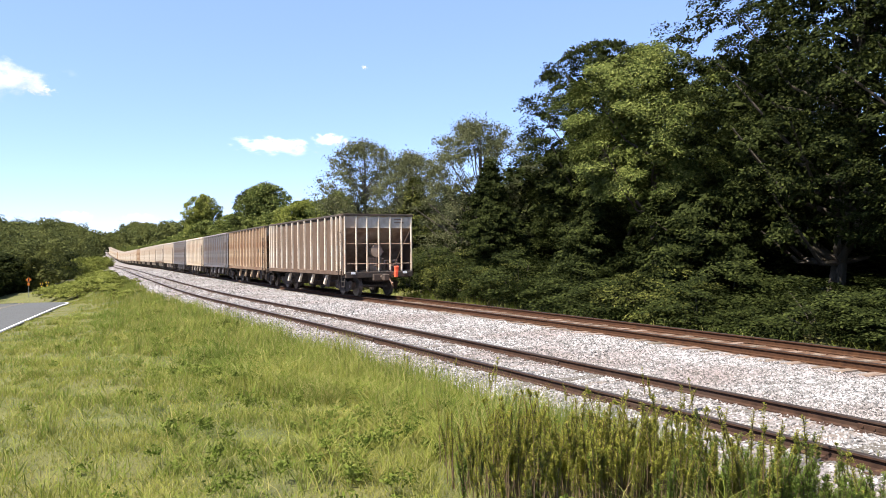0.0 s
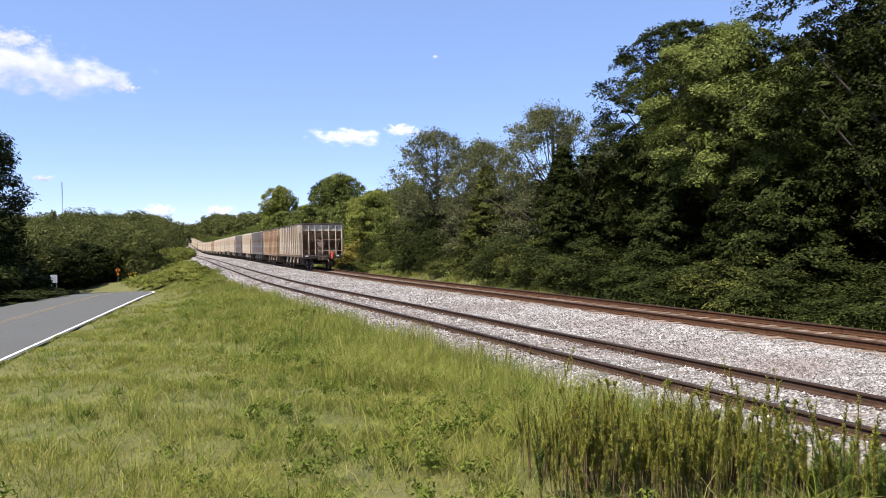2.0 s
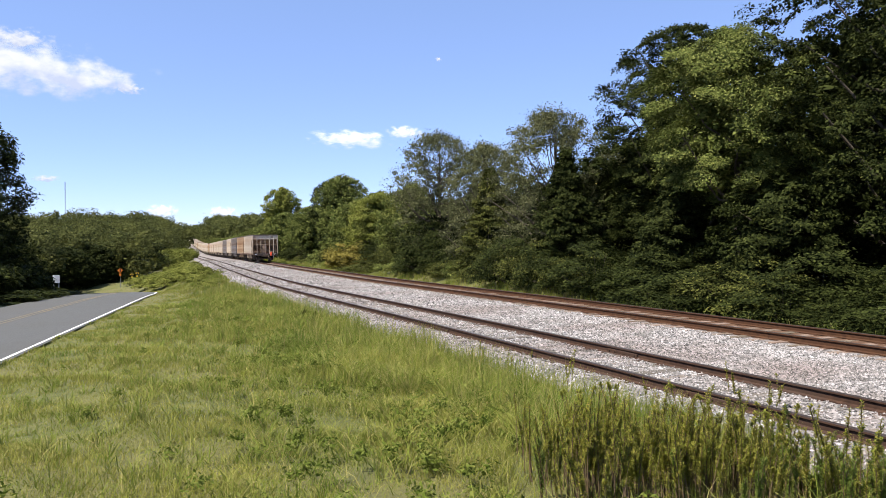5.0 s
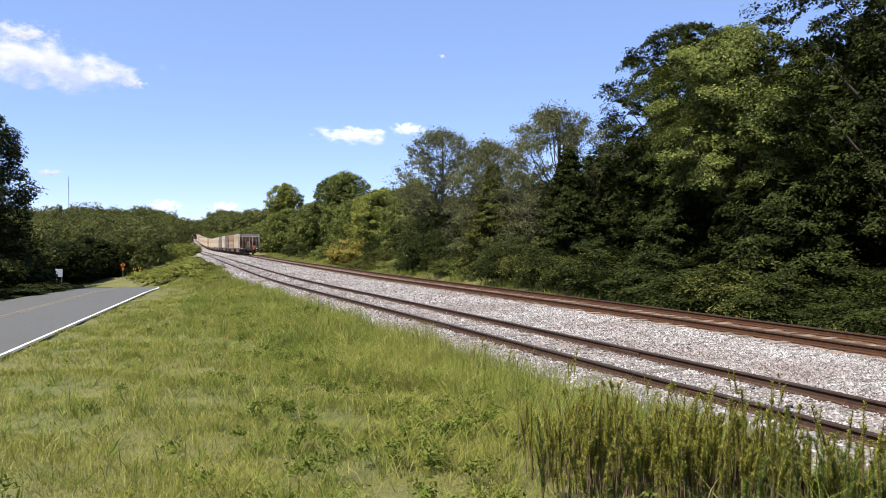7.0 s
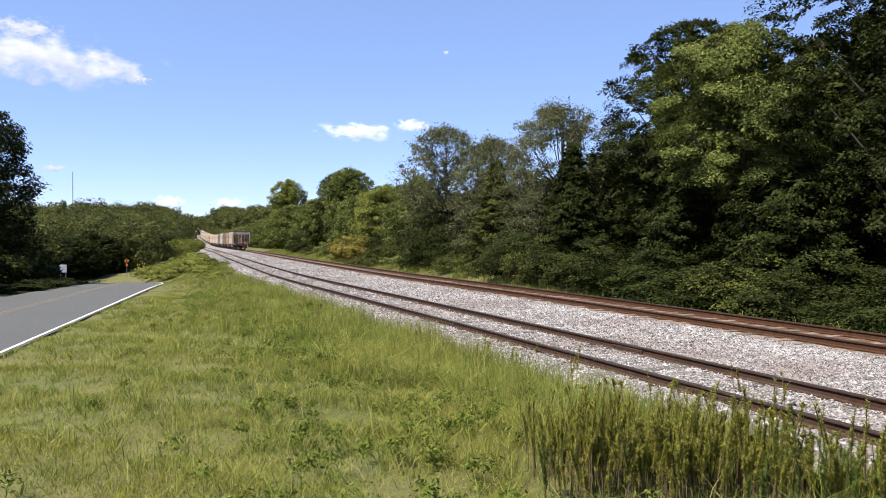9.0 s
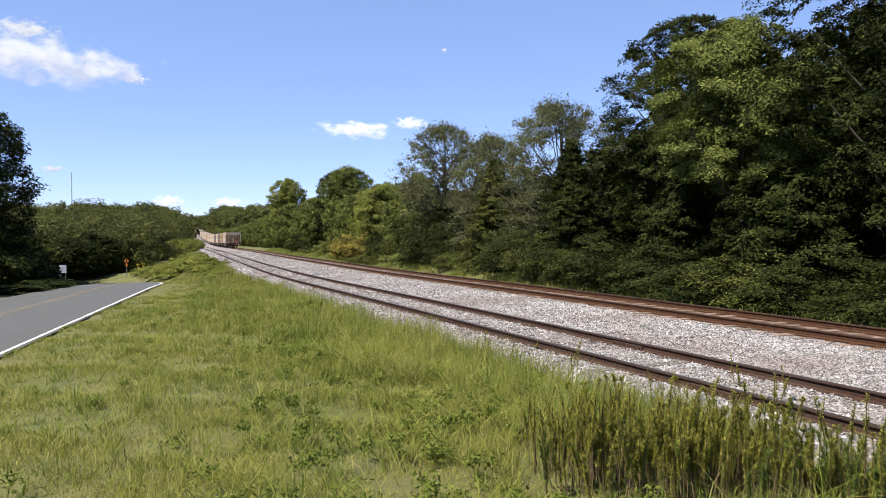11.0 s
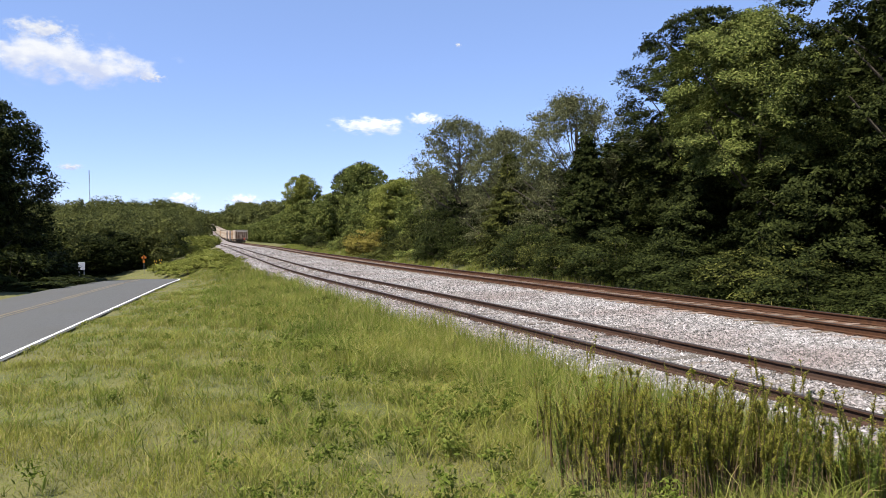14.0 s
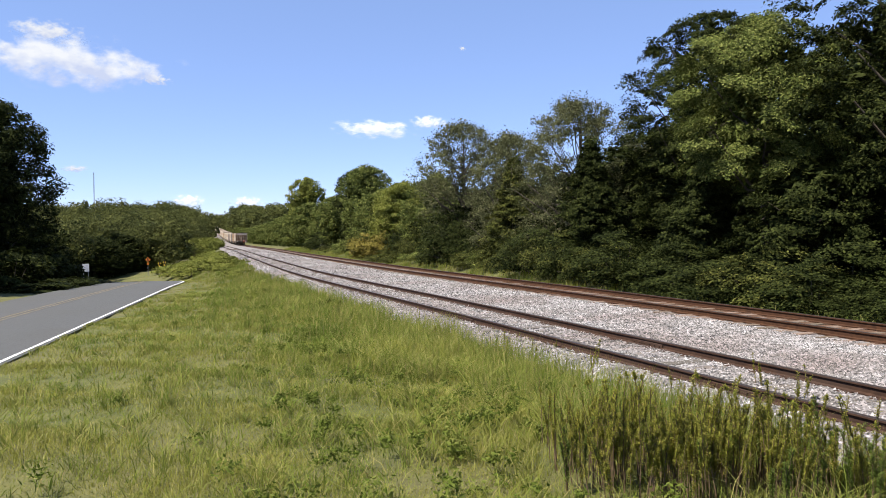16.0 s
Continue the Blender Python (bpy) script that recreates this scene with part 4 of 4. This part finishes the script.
for x, y in ((7.0, 132), (9.6, 135), (10.6, 142), (8.2, 145), (11.8, 150), (9.8, 155), (13.4, 160), (11.2, 165), (15.2, 172), (12.6, 176), (5.2, 126), (16.8, 184), (14.4, 190), (18.6, 198), (16.4, 206)):
    put(copy_thing(THICKET, Matrix()), x, y, rngb.uniform(0, 360))
for x, y in ((8.2, 84), (8.6, 89), (9.2, 94), (7.6, 74), (5.4, 76), (6.0, 86), (9.6, 99), (6.8, 92), (10.2, 106), (4.2, 84), (7.8, 98), (6.6, 70), (8.4, 79), (3.8, 92), (5.6, 98), (10.8, 114), (8.6, 104), (5.0, 70), (4.2, 77), (9.4, 110), (7.2, 66)):
    put(copy_thing(BANK, Matrix()), x, y, rngb.uniform(0, 360))


def wood(seed, count, where, leaf, per, lo, hi):
    """Far woodland: crowns of leaf tufts on the hills."""
    rng = np.random.default_rng(seed)
    C, R = [], []
    for _ in range(count):
        x, y = where(rng)
        h = rng.uniform(lo, hi)
        z0 = float(ground(x, y))
        w = h * rng.uniform(0.3, 0.42)
        for _ in range(12):
            u = rng.random()
            a = rng.uniform(0, 6.283)
            rr = math.sqrt(rng.random()) * w * math.sin(math.pi * (0.12 + 0.8 * u)) ** 0.7
            C.append((x + math.cos(a) * rr, y + math.sin(a) * rr, z0 + h * (0.12 + 0.85 * u)))
            R.append(h * rng.uniform(0.13, 0.22))
    v, f = leaf_cloud(rng, np.array(C), np.array(R), int(per * 1.5), leaf, shell=0.75, loose=0.25)
    return mesh_from("wood", v, f, [LEAVES["far"]])


def left_hill(rng):
    y = 220 + 190 * rng.random()
    return rng.uniform(-0.19 * y - 3, min(0.078 * y, float(xm(y)) - 9) - 5 * (y < 130)), y


def near_slope(rng):
    y = 90 + 140 * rng.random()
    return rng.uniform(-0.2 * y - 3, min(0.055 * y, float(xm(y)) - 9) if y > 104 else -4.0), y


def far_hill(rng):
    y = rng.uniform(330, 960)
    x = rng.uniform(-0.18 * y, 0.26 * y)
    c = float(xm(y))
    keep = 9 if y < 450 else 5.5
    if abs(x - c) < keep:
        x = c + math.copysign(rng.uniform(keep, keep + 8), x - c)
    return x, y


def end_wood(rng):
    y = rng.uniform(810, 960)
    return float(xm(y)) + rng.uniform(-45, 40), y


def right_wood(rng):
    y = rng.uniform(-6, 170)
    return float(xm(y)) + rng.uniform(14, 40), y


tagged(new("wooded_slope", wood(64, 170, near_slope, 0.2, 66, 4.5, 9.0)), "green trees on the slope beyond the road", "woods", kind="stuff")
tagged(new("wooded_hill", wood(61, 250, left_hill, 0.30, 46, 6.5, 12)), "green wooded slope beyond the road", "woods", kind="stuff")
tagged(new("far_wood", wood(62, 460, far_hill, 0.62, 30, 9, 14)), "hazy green woods on the far hills", "woods", kind="stuff")
tagged(new("ridge_wood", wood(65, 90, end_wood, 0.7, 26, 12, 16)), "distant green trees on the ridge ahead of the line", "woods", kind="stuff")
tagged(new("inner_wood", wood(63, 220, right_wood, 0.5, 18, 4, 7.5)), "dim green woods behind the trees beside the line", "woods", kind="stuff")


# ---- grass and weeds ----
def blades(rng, x, y, h, w, lean, name, mat):
    n = len(x)
    z = ground(x, y) + wobble(x, y) - 0.02
    a = rng.uniform(0, 6.283, n)
    dx, dy = np.cos(a), np.sin(a)
    b = rng.uniform(0, 6.283, n)
    lx, ly = np.cos(b) * lean * h * rng.random(n), np.sin(b) * lean * h * rng.random(n)
    p = np.stack([x, y, z], 1)
    side = np.stack([dx * w / 2, dy * w / 2, 0 * w], 1)
    m = p + np.stack([lx * 0.35, ly * 0.35, h * 0.6], 1)
    t = p + np.stack([lx, ly, h * rng.uniform(0.8, 1.0, n)], 1)
    V = np.stack([p - side, p + side, m + side * 0.7, m - side * 0.7, t], 1).reshape(-1, 3)
    k = np.arange(n) * 5
    F = np.concatenate([np.stack([k, k + 1, k + 2], 1), np.stack([k, k + 2, k + 3], 1), np.stack([k + 3, k + 2, k + 4], 1)])
    return mesh_from(name, V, F, [mat])


def patchy(x, y, s):
    return 0.5 + 0.25 * np.sin(x * s + 1.3 * np.sin(y * s * 0.7)) + 0.25 * np.sin(y * s * 1.1 + 1.7 * np.sin(x * s * 0.6 + 2))


def lawn():
    rng = np.random.default_rng(71)
    X, Y, H, W = [], [], [], []
    for y0, y1, dens, sz in ((3.2, 8, 2300, 1.15), (8, 14, 1000, 1.75), (14, 24, 400, 2.5), (24, 40, 150, 3.8), (40, 66, 55, 5.4), (66, 110, 15, 8)):
        xl = lambda y: np.maximum(-0.16 * y - 1.0, xw(y) - 0.02)
        xr = lambda y: xs(y) - 1.7
        wid = float(np.max(xr(np.array([y0, y1])) - xl(np.array([y0, y1]))))
        n = int((y1 - y0) * wid * dens)
        y = rng.uniform(y0, y1, n)
        x = xl(y) + rng.random(n) * (xr(y) - xl(y))
        tall = smooth(1.2, 4.2, x + 0.6 * np.sin(y * 0.7) - 0.02 * y)
        h = (0.05 + 0.055 * patchy(x, y, 2.3) + tall * (0.06 + 0.24 * patchy(x, y, 1.9) * patchy(x, y, 0.7))) * rng.uniform(0.5, 1.25, n)
        edge = smooth(0.0, 1.2, xr(y) - x)
        h *= (0.45 + 0.55 * edge) * (1 - 0.45 * smooth(18, 40, y))
        keep = rng.random(n) < 0.35 + 0.65 * edge
        keep &= (rng.random(n) < 0.25) | ~((y > 4.35 - 0.66 * (x - 2.62)) & (y < 5.7 - 0.66 * (x - 3.4)) & (x > 2.55 + 0.4 * (y - 4.35)))
        X.append(x[keep]); Y.append(y[keep]); H.append(h[keep]); W.append((0.0045 * sz * rng.uniform(0.7, 1.4, n))[keep])
    return blades(rng, np.concatenate(X), np.concatenate(Y), np.concatenate(H), np.concatenate(W), 1.3, "grass", M_GRASS)


def clumps():
    """Coarser tufts standing out of the lawn."""
    rng = np.random.default_rng(74)
    X, Y, H, W = [], [], [], []
    for i in range(2300):
        y = 3.2 + 30 * rng.random() ** 1.5
        lo = max(-0.16 * y - 1.0, float(xw(y)) + 0.4)
        x = lo + (float(xs(y)) - 2.2 - lo) * rng.random() ** 0.7
        if x > 2.5 and 4.3 - 0.66 * (x - 2.62) < y < 5.7 - 0.66 * (x - 3.4):
            continue
        n = int(rng.integers(14, 40))
        sp = rng.uniform(0.04, 0.12)
        h = rng.uniform(0.12, 0.24) * (1.0 + 0.9 * float(smooth(1.5, 4.5, x)))
        X.append(x + rng.normal(0, sp, n)); Y.append(y + rng.normal(0, sp, n))
        H.append(h * rng.uniform(0.5, 1.2, n)); W.append(np.full(n, 0.005 + 0.0004 * y) * rng.uniform(0.7, 1.5, n))
    return blades(rng, np.concatenate(X), np.concatenate(Y), np.concatenate(H), np.concatenate(W), 2.0, "grass_tufts", M_TALLGRASS)


tagged(new("grass_tufts", clumps()), "coarse green grass tufts standing out of the lawn", "grass", kind="stuff")


def forbs():
    """Low broad-leaved plants among the grass."""
    rng = np.random.default_rng(75)
    C, R = [], []
    for i in range(420):
        y = 3.4 + 20 * rng.random() ** 1.7
        x = min(2.6 + rng.normal(0, 0.8) + 0.05 * y, 3.5 + 0.06 * y) if rng.random() < 0.85 else rng.uniform(max(-0.12 * y, float(xw(y)) + 0.9), 5.5)
        if x > 2.5 and 4.3 - 0.66 * (x - 2.62) < y < 5.7 - 0.66 * (x - 3.4):
            continue
        C.append((x, y, float(ground(x, y) + wobble(x, y)) + rng.uniform(0.04, 0.2)))
        R.append(rng.uniform(0.07, 0.17))
    v, f = leaf_cloud(rng, np.array(C), np.array(R), 75, 0.021, flat=0.7, shell=0.2)
    return mesh_from("low_plants", v, f, [M_FORB])


M_FORB = leaf_material("low_plant_leaves", (0.0612, 0.09, 0.01152), (0.108, 0.1368, 0.02304), (0.18, 0.1944, 0.0504), 0.35, 2.0)
tagged(new("low_plants", forbs()), "low broad-leaved green plants among the grass", "plants", kind="stuff")
tagged(new("grass", lawn()), "green roadside grass, longer towards the tracks", "grass", kind="stuff")


def tall_tufts():
    """Seeding grass in loose tufts along the ballast edge and the bank."""
    rng = np.random.default_rng(72)
    X, Y, H, W = [], [], [], []
    for i in range(760):
        y = 6 + 84 * rng.random() ** 1.6
        e = float(xs(y)) - 2.0
        x = e - abs(rng.normal(0, 0.9 + 0.02 * y))
        if x < float(xw(y)) + 0.8:
            continue
        n = 26
        X.append(x + rng.normal(0, 0.12, n)); Y.append(y + rng.normal(0, 0.12, n))
        H.append(rng.uniform(0.3, 0.68, n) * (1 - 0.4 * float(smooth(25, 50, y)))); W.append(np.full(n, 0.005 + 0.00022 * y))
    for i in range(900):                      # beyond the main track
        y = 4 + 150 * rng.random() ** 1.3
        x = float(xm(y)) + rng.uniform(2.6, 6.6)
        n = 26
        X.append(x + rng.normal(0, 0.2, n)); Y.append(y + rng.normal(0, 0.2, n))
        H.append(rng.uniform(0.2, 0.55, n)); W.append(np.full(n, 0.014 + 0.0003 * y))
    return blades(rng, np.concatenate(X), np.concatenate(Y), np.concatenate(H), np.concatenate(W), 0.5, "tall_grass", M_TALLGRASS)


tagged(new("tall_grass", tall_tufts()), "tall seeding grass in tufts beside the ballast", "grass", kind="stuff")


def weed_meshes(seed, height, mat, fine):
    """A leafy upright weed: a stalk with many narrow leaves and short side shoots."""
    rng = np.random.default_rng(seed)
    V, F, k = [], [], 0
    shoots, paths = [], []
    for st in range(3):
        bend = rng.normal(0, 0.09, 2)
        ht = height * (1.0, 0.86, 0.7)[st] * rng.uniform(0.9, 1.05)
        foot = rng.normal(0, 0.07, 2)

        def axis(u, bend=bend, ht=ht, foot=foot):
            return np.array([foot[0] + bend[0] * u * u * ht, foot[1] + bend[1] * u * u * ht, u * ht])
        paths.append([(tuple(axis(u)), 0.006 * (1 - 0.75 * u) + 0.0015) for u in np.linspace(0, 1, 6)])
        shoots.append((axis, 0.48 if fine < 1.5 else 0.2, 1.0, int(165 * fine)))
        for i in range(int(5 * fine)):
            u0 = rng.uniform(0.55, 0.97)
            a = rng.uniform(0, 6.283)
            ln = rng.uniform(0.07, 0.15) * ht * (1.25 - u0 * 0.7)
            s = axis(u0)
            d = np.array([math.cos(a) * 0.3, math.sin(a) * 0.3, 0.9])
            shoots.append(((lambda v, s=s, d=d, ln=ln: s + d * ln * v), 0.1, 1.0, 22))
            paths.append([(tuple(s), 0.003), (tuple(s + d * ln), 0.001)])
    for fn, lo, hi, cnt in shoots:
        for j in range(cnt):
            u = lo + (hi - lo) * j / cnt
            p = fn(u)
            a = rng.uniform(0, 6.283)
            up = rng.uniform(0.3, 1.4)
            d = np.array([math.cos(a), math.sin(a), up])
            d /= np.linalg.norm(d)
            sd = np.array([-math.sin(a), math.cos(a), 0])
            L_ = rng.uniform(0.03, 0.062) * (1.1 - 0.5 * u)
            w = L_ * (0.13 if fine < 1.5 else 0.07)
            V += [p, p + d * L_ * 0.5 + sd * w, p + d * L_ + np.array([0, 0, -0.15 * L_]), p + d * L_ * 0.5 - sd * w]
            F.append((k, k + 1, k + 2, k + 3))
            k += 4
    tv, tf = tubes(paths, 4)
    return mesh_from("stalk", tv, tf, [M_STALK]), mesh_from("leaves", np.array(V), F, [mat])


M_FENNEL = leaf_material("feathery_weed_leaves", (0.075, 0.125, 0.018), (0.12, 0.17, 0.03), (0.2, 0.22, 0.06), 0.4, 1.2)
WEEDS = [weed_meshes(80 + i, h, M_WEED, 1.0) for i, h in enumerate((0.85, 0.95, 1.05, 1.12, 0.75, 1.0))]
WEEDS += [weed_meshes(90 + i, h, M_FENNEL, 2.0) for i, h in enumerate((0.7, 0.85, 0.6))]
rngw = random.Random(9)


def weed(x, y, s, kind):
    thing = new("weed")
    part("stalk", WEEDS[kind][0], None, thing)
    part("leaves", WEEDS[kind][1], None, thing)
    thing.matrix_basis = pose(x, y, float(ground(x, y) + wobble(x, y)) - 0.02, rngw.uniform(-7, 7), rngw.uniform(-7, 7), rngw.uniform(0, 360)) @ Matrix.Diagonal((s, s, s, 1))
    return tagged(thing, "upright leafy green weed with brown stalk in the grass", "weed", "weeds beside the siding")


for i in range(290):
    u, v = 1.4 * rngw.random(), rngw.random()
    x = 2.74 + 1.9 * u + 0.75 * v + rngw.gauss(0, 0.14)
    y = 4.40 - 1.25 * u + 1.15 * v + rngw.gauss(0, 0.10)
    feathery = rngw.random() < 0.08 + 0.85 * float(smooth(0.6, 1.0, u))
    weed(x, y, rngw.uniform(0.6, 0.95) * (1.0 - 0.10 * u) * (0.68 + 0.32 * float(smooth(-0.1, 0.35, u))), rngw.randrange(6, 9) if feathery else rngw.randrange(6))
for x, y in ((6.3, 9.6), (6.6, 8.1), (8.0, 7.4), (8.2, 8.3), (6.9, 6.2), (6.0, 12.0), (5.6, 14.2), (6.2, 17.0), (7.3, 12.5), (5.8, 10.6), (7.2, 5.0), (7.6, 4.6), (8.1, 4.4), (6.9, 4.4)):
    weed(x, y, rngw.uniform(0.5, 0.75), rngw.randrange(6))


# ---- roadside things ----
def road_sign(x, y, mat, size, height, label):
    s = new("road_sign")
    bm = bmesh.new()
    box(bm, -0.03, 0.03, -0.02, 0.02, -0.4, height + size * 0.4, 0.006)
    part("post", bm, M_STEELPOST, s)
    bm = bmesh.new()
    h = size / math.sqrt(2)
    prism(bm, [(-h, height), (0, height - h), (h, height), (0, height + h)], 'y', -0.035, -0.03)
    part("plate", bm, mat, s, "diamond-shaped plate")
    bm = bmesh.new()
    box(bm, -size * 0.28, size * 0.28, -0.036, -0.03, height - h - size * 0.75, height - h - size * 0.1)
    part("lower_plate", bm, mat, s, "square plate below")
    bm = bmesh.new()
    prism(bm, [(-0.06, height - 0.2), (0.06, height - 0.2), (0.06, height + 0.15), (0.0, height + 0.28), (-0.06, height + 0.15)], 'y', -0.042, -0.037)
    part("arrow_mark", bm, M_BLACK, s)
    tagged(s, label, "road sign")
    s.matrix_basis = pose(x, y, float(ground(x, y)))
    return s


road_sign(1.6, 95, M_SIGNORG, 0.42, 1.9, "orange diamond warning sign on a post beside the road")
road_sign(2.9, 97, M_SIGNYEL, 0.30, 1.2, "small yellow diamond sign on a short post")
road_sign(3.5, 98, M_SIGNYEL, 0.30, 1.2, "small yellow diamond sign on a short post")

board = new("notice_board")
bm = bmesh.new()
box(bm, -0.28, 0.28, -0.03, 0.0, 0.5, 1.2, 0.01)
part("panel", bm, M_WHITEPAINT, board, "white panel")
for x in (-0.2, 0.2):
    bm = bmesh.new()
    box(bm, x - 0.04, x + 0.04, 0.0, 0.08, -0.8, 1.15, 0.008)
    part("post", bm, M_STEELPOST, board)
tagged(board, "white notice board on two posts beside the road", "sign board")
board.matrix_basis = pose(-3.95, 76, float(ground(-3.95, 76)) + 0.85)

mast = new("radio_mast")
bm = bmesh.new()
for k in range(3):
    a = k * 2.094
    rod(bm, (0.45 * math.cos(a), 0.45 * math.sin(a), 0), (0.3 * math.cos(a), 0.3 * math.sin(a), 42), 0.12, n=5)
for k in range(28):
    for j in range(3):
        a, b = j * 2.094, (j + 1) * 2.094
        rod(bm, (0.42 * math.cos(a), 0.42 * math.sin(a), k * 1.5), (0.42 * math.cos(b), 0.42 * math.sin(b), k * 1.5 + 1.5), 0.05, n=4)
part("lattice", bm, M_STEELPOST, mast)
tagged(mast, "slender grey lattice radio mast on the hill", "mast")
mast.matrix_basis = pose(-29, 700, float(ground(-29, 700)))


# ---- clouds ----
def cloud_material(seed, thick=0.0):
    m = bpy.data.materials.new("cloud")
    m.use_nodes = True
    N, L = m.node_tree.nodes, m.node_tree.links
    N.remove(N["Principled BSDF"])
    tc = N.new("ShaderNodeTexCoord")
    mp = N.new("ShaderNodeMapping")
    mp.inputs["Location"].default_value = (seed * 3.1, seed * 1.7, 0)
    mp.inputs["Scale"].default_value = (2.2, 1.1, 1)
    L.new(tc.outputs["Object"], mp.inputs["Vector"])
    n = N.new("ShaderNodeTexNoise")
    n.inputs["Scale"].default_value = 1.6
    n.inputs["Detail"].default_value = 7
    n.inputs["Roughness"].default_value = 0.55
    L.new(mp.outputs[0], n.inputs["Vector"])
    g = N.new("ShaderNodeTexGradient")
    g.gradient_type = 'SPHERICAL'
    L.new(tc.outputs["Object"], g.inputs["Vector"])
    ad = N.new("ShaderNodeMath")
    ad.operation = 'MULTIPLY_ADD'
    ad.inputs[1].default_value = 2.1
    L.new(n.outputs[0], ad.inputs[0])
    L.new(g.outputs[0], ad.inputs[2])
    r = N.new("ShaderNodeMapRange")
    r.interpolation_type = 'SMOOTHSTEP'
    r.inputs[1].default_value, r.inputs[2].default_value = 1.22 - thick, 1.95 - 1.4 * thick
    L.new(ad.outputs[0], r.inputs[0])
    edge = N.new("ShaderNodeMapRange")
    edge.inputs[1].default_value, edge.inputs[2].default_value = 0.0, 0.25
    L.new(g.outputs[0], edge.inputs[0])
    al = N.new("ShaderNodeMath")
    al.operation = 'MULTIPLY'
    L.new(r.outputs[0], al.inputs[0])
    L.new(edge.outputs[0], al.inputs[1])
    em = N.new("ShaderNodeEmission")
    cr = N.new("ShaderNodeValToRGB")
    # painted shading: bluish grey base to white top, by height and noise
    cr.color_ramp.elements[0].color, cr.color_ramp.elements[1].color = (0.25, 0.28, 0.37, 1), (0.37, 0.38, 0.40, 1)
    cr.color_ramp.elements[0].position, cr.color_ramp.elements[1].position = 0.3, 0.62
    n2 = N.new("ShaderNodeTexNoise")
    n2.inputs["Scale"].default_value = 2.2
    n2.inputs["Detail"].default_value = 4
    L.new(mp.outputs[0], n2.inputs["Vector"])
    sp = N.new("ShaderNodeSeparateXYZ")
    L.new(tc.outputs["Object"], sp.inputs[0])
    up = N.new("ShaderNodeMath")
    up.operation = 'MULTIPLY_ADD'
    up.inputs[1].default_value = 0.45
    L.new(sp.outputs[1], up.inputs[0])
    L.new(n2.outputs[0], up.inputs[2])
    L.new(up.outputs[0], cr.inputs[0])
    L.new(cr.outputs[0], em.inputs["Color"])
    # the card glows by itself, and more so where thick is higher
    em.inputs["Strength"].default_value = 1.0 + 3.0 * thick
    tr = N.new("ShaderNodeBsdfTransparent")
    ms = N.new("ShaderNodeMixShader")
    L.new(al.outputs[0], ms.inputs[0])
    L.new(tr.outputs[0], ms.inputs[1])
    L.new(em.outputs[0], ms.inputs[2])
    L.new(ms.outputs[0], N["Material Output"].inputs["Surface"])
    return m


def cloud(seed, x, z, w, h, y=3600.0, thick=0.0):
    """A far cloud bank, part of the sky's backdrop."""
    bm = bmesh.new()
    bmesh.ops.create_circle(bm, cap_ends=True, segments=32, radius=1.0)
    ob = new("cloud", bm_mesh("cloud", bm, cloud_material(seed, thick)))
    ob.matrix_basis = pose(x, y, z, 90, 0, 0) @ Matrix.Diagonal((w, h, 1, 1))
    return tagged(ob, "white fair-weather cloud far off in the blue sky", "cloud", "clouds", kind="structure")


cloud(1, -185, 712, 450, 150, 3608, 0.02)
cloud(11, -363, 752, 317, 105, 3688, 0.02)
cloud(2, 1111, 492, 250, 54, 3616, 0.11)
cloud(3, 1392, 540, 120, 40, 3624, 0.11)
cloud(4, -317, 842, 191, 66, 3632)
cloud(5, 237, 133, 90, 40, 3640, 0.10)
cloud(6, 498, 130, 96, 35, 3648, 0.10)
cloud(7, 1596, 932, 24, 15, 3656)
cloud(8, -227, 271, 69, 21, 3664)
cloud(12, 108, 682, 92, 32, 3696)


# ---- what moves ----
def train_y(t):
    """Where the train's rear end stands along the line, by its measured run."""
    return float(np.interp(t, TT, TY))


TT = np.linspace(0, 16, 161)
TY = np.interp(TT, [0, 1.5, 3.5, 7, 9, 11.5, 14, 16], [30.8, 52.2, 81, 131, 157.5, 188, 216, 237])
K2 = np.hanning(41)
ext = np.concatenate([TY[0] - (TY[1] - TY[0]) * np.arange(20, 0, -1), TY, TY[-1] + (TY[-1] - TY[-2]) * np.arange(1, 21)])
TY = np.convolve(ext, K2 / K2.sum(), 'valid')


def car_pose(y):
    """A car centred at y on the main line."""
    a, b = y - 4.75, y + 4.75
    pa = Vector((float(xm(a)), a, float(zt(a))))
    pb = Vector((float(xm(b)), b, float(zt(b))))
    d = pb - pa
    c = (pa + pb) / 2
    return pose(c.x, c.y, c.z, math.degrees(math.asin(d.z / d.length)), 0, math.degrees(math.atan2(-d.x, d.y)))


def motions():
    for i, car in enumerate(cars):
        walk(car, [(t, car_pose(train_y(t) + BODY / 2 + 0.1 + i * CAR_PITCH)) for t in np.arange(0, 16.01, 0.5)])
    # the wheels of the last car roll; a row for each step of the clip
    for truck in [o for o in tail.children if o.name.startswith("truck")]:
        flip = -1 if truck.matrix_basis.to_euler().z > 1 else 1
        for ws in [o for o in truck.children if o.name.startswith("wheelset")]:
            home = ws.matrix_basis.copy()
            walk(ws, [(k / 30, home @ pose(0, 0, 0, -flip * math.degrees((train_y(k / 30) - TY[0]) / 0.455))) for k in range(481)])


motions()
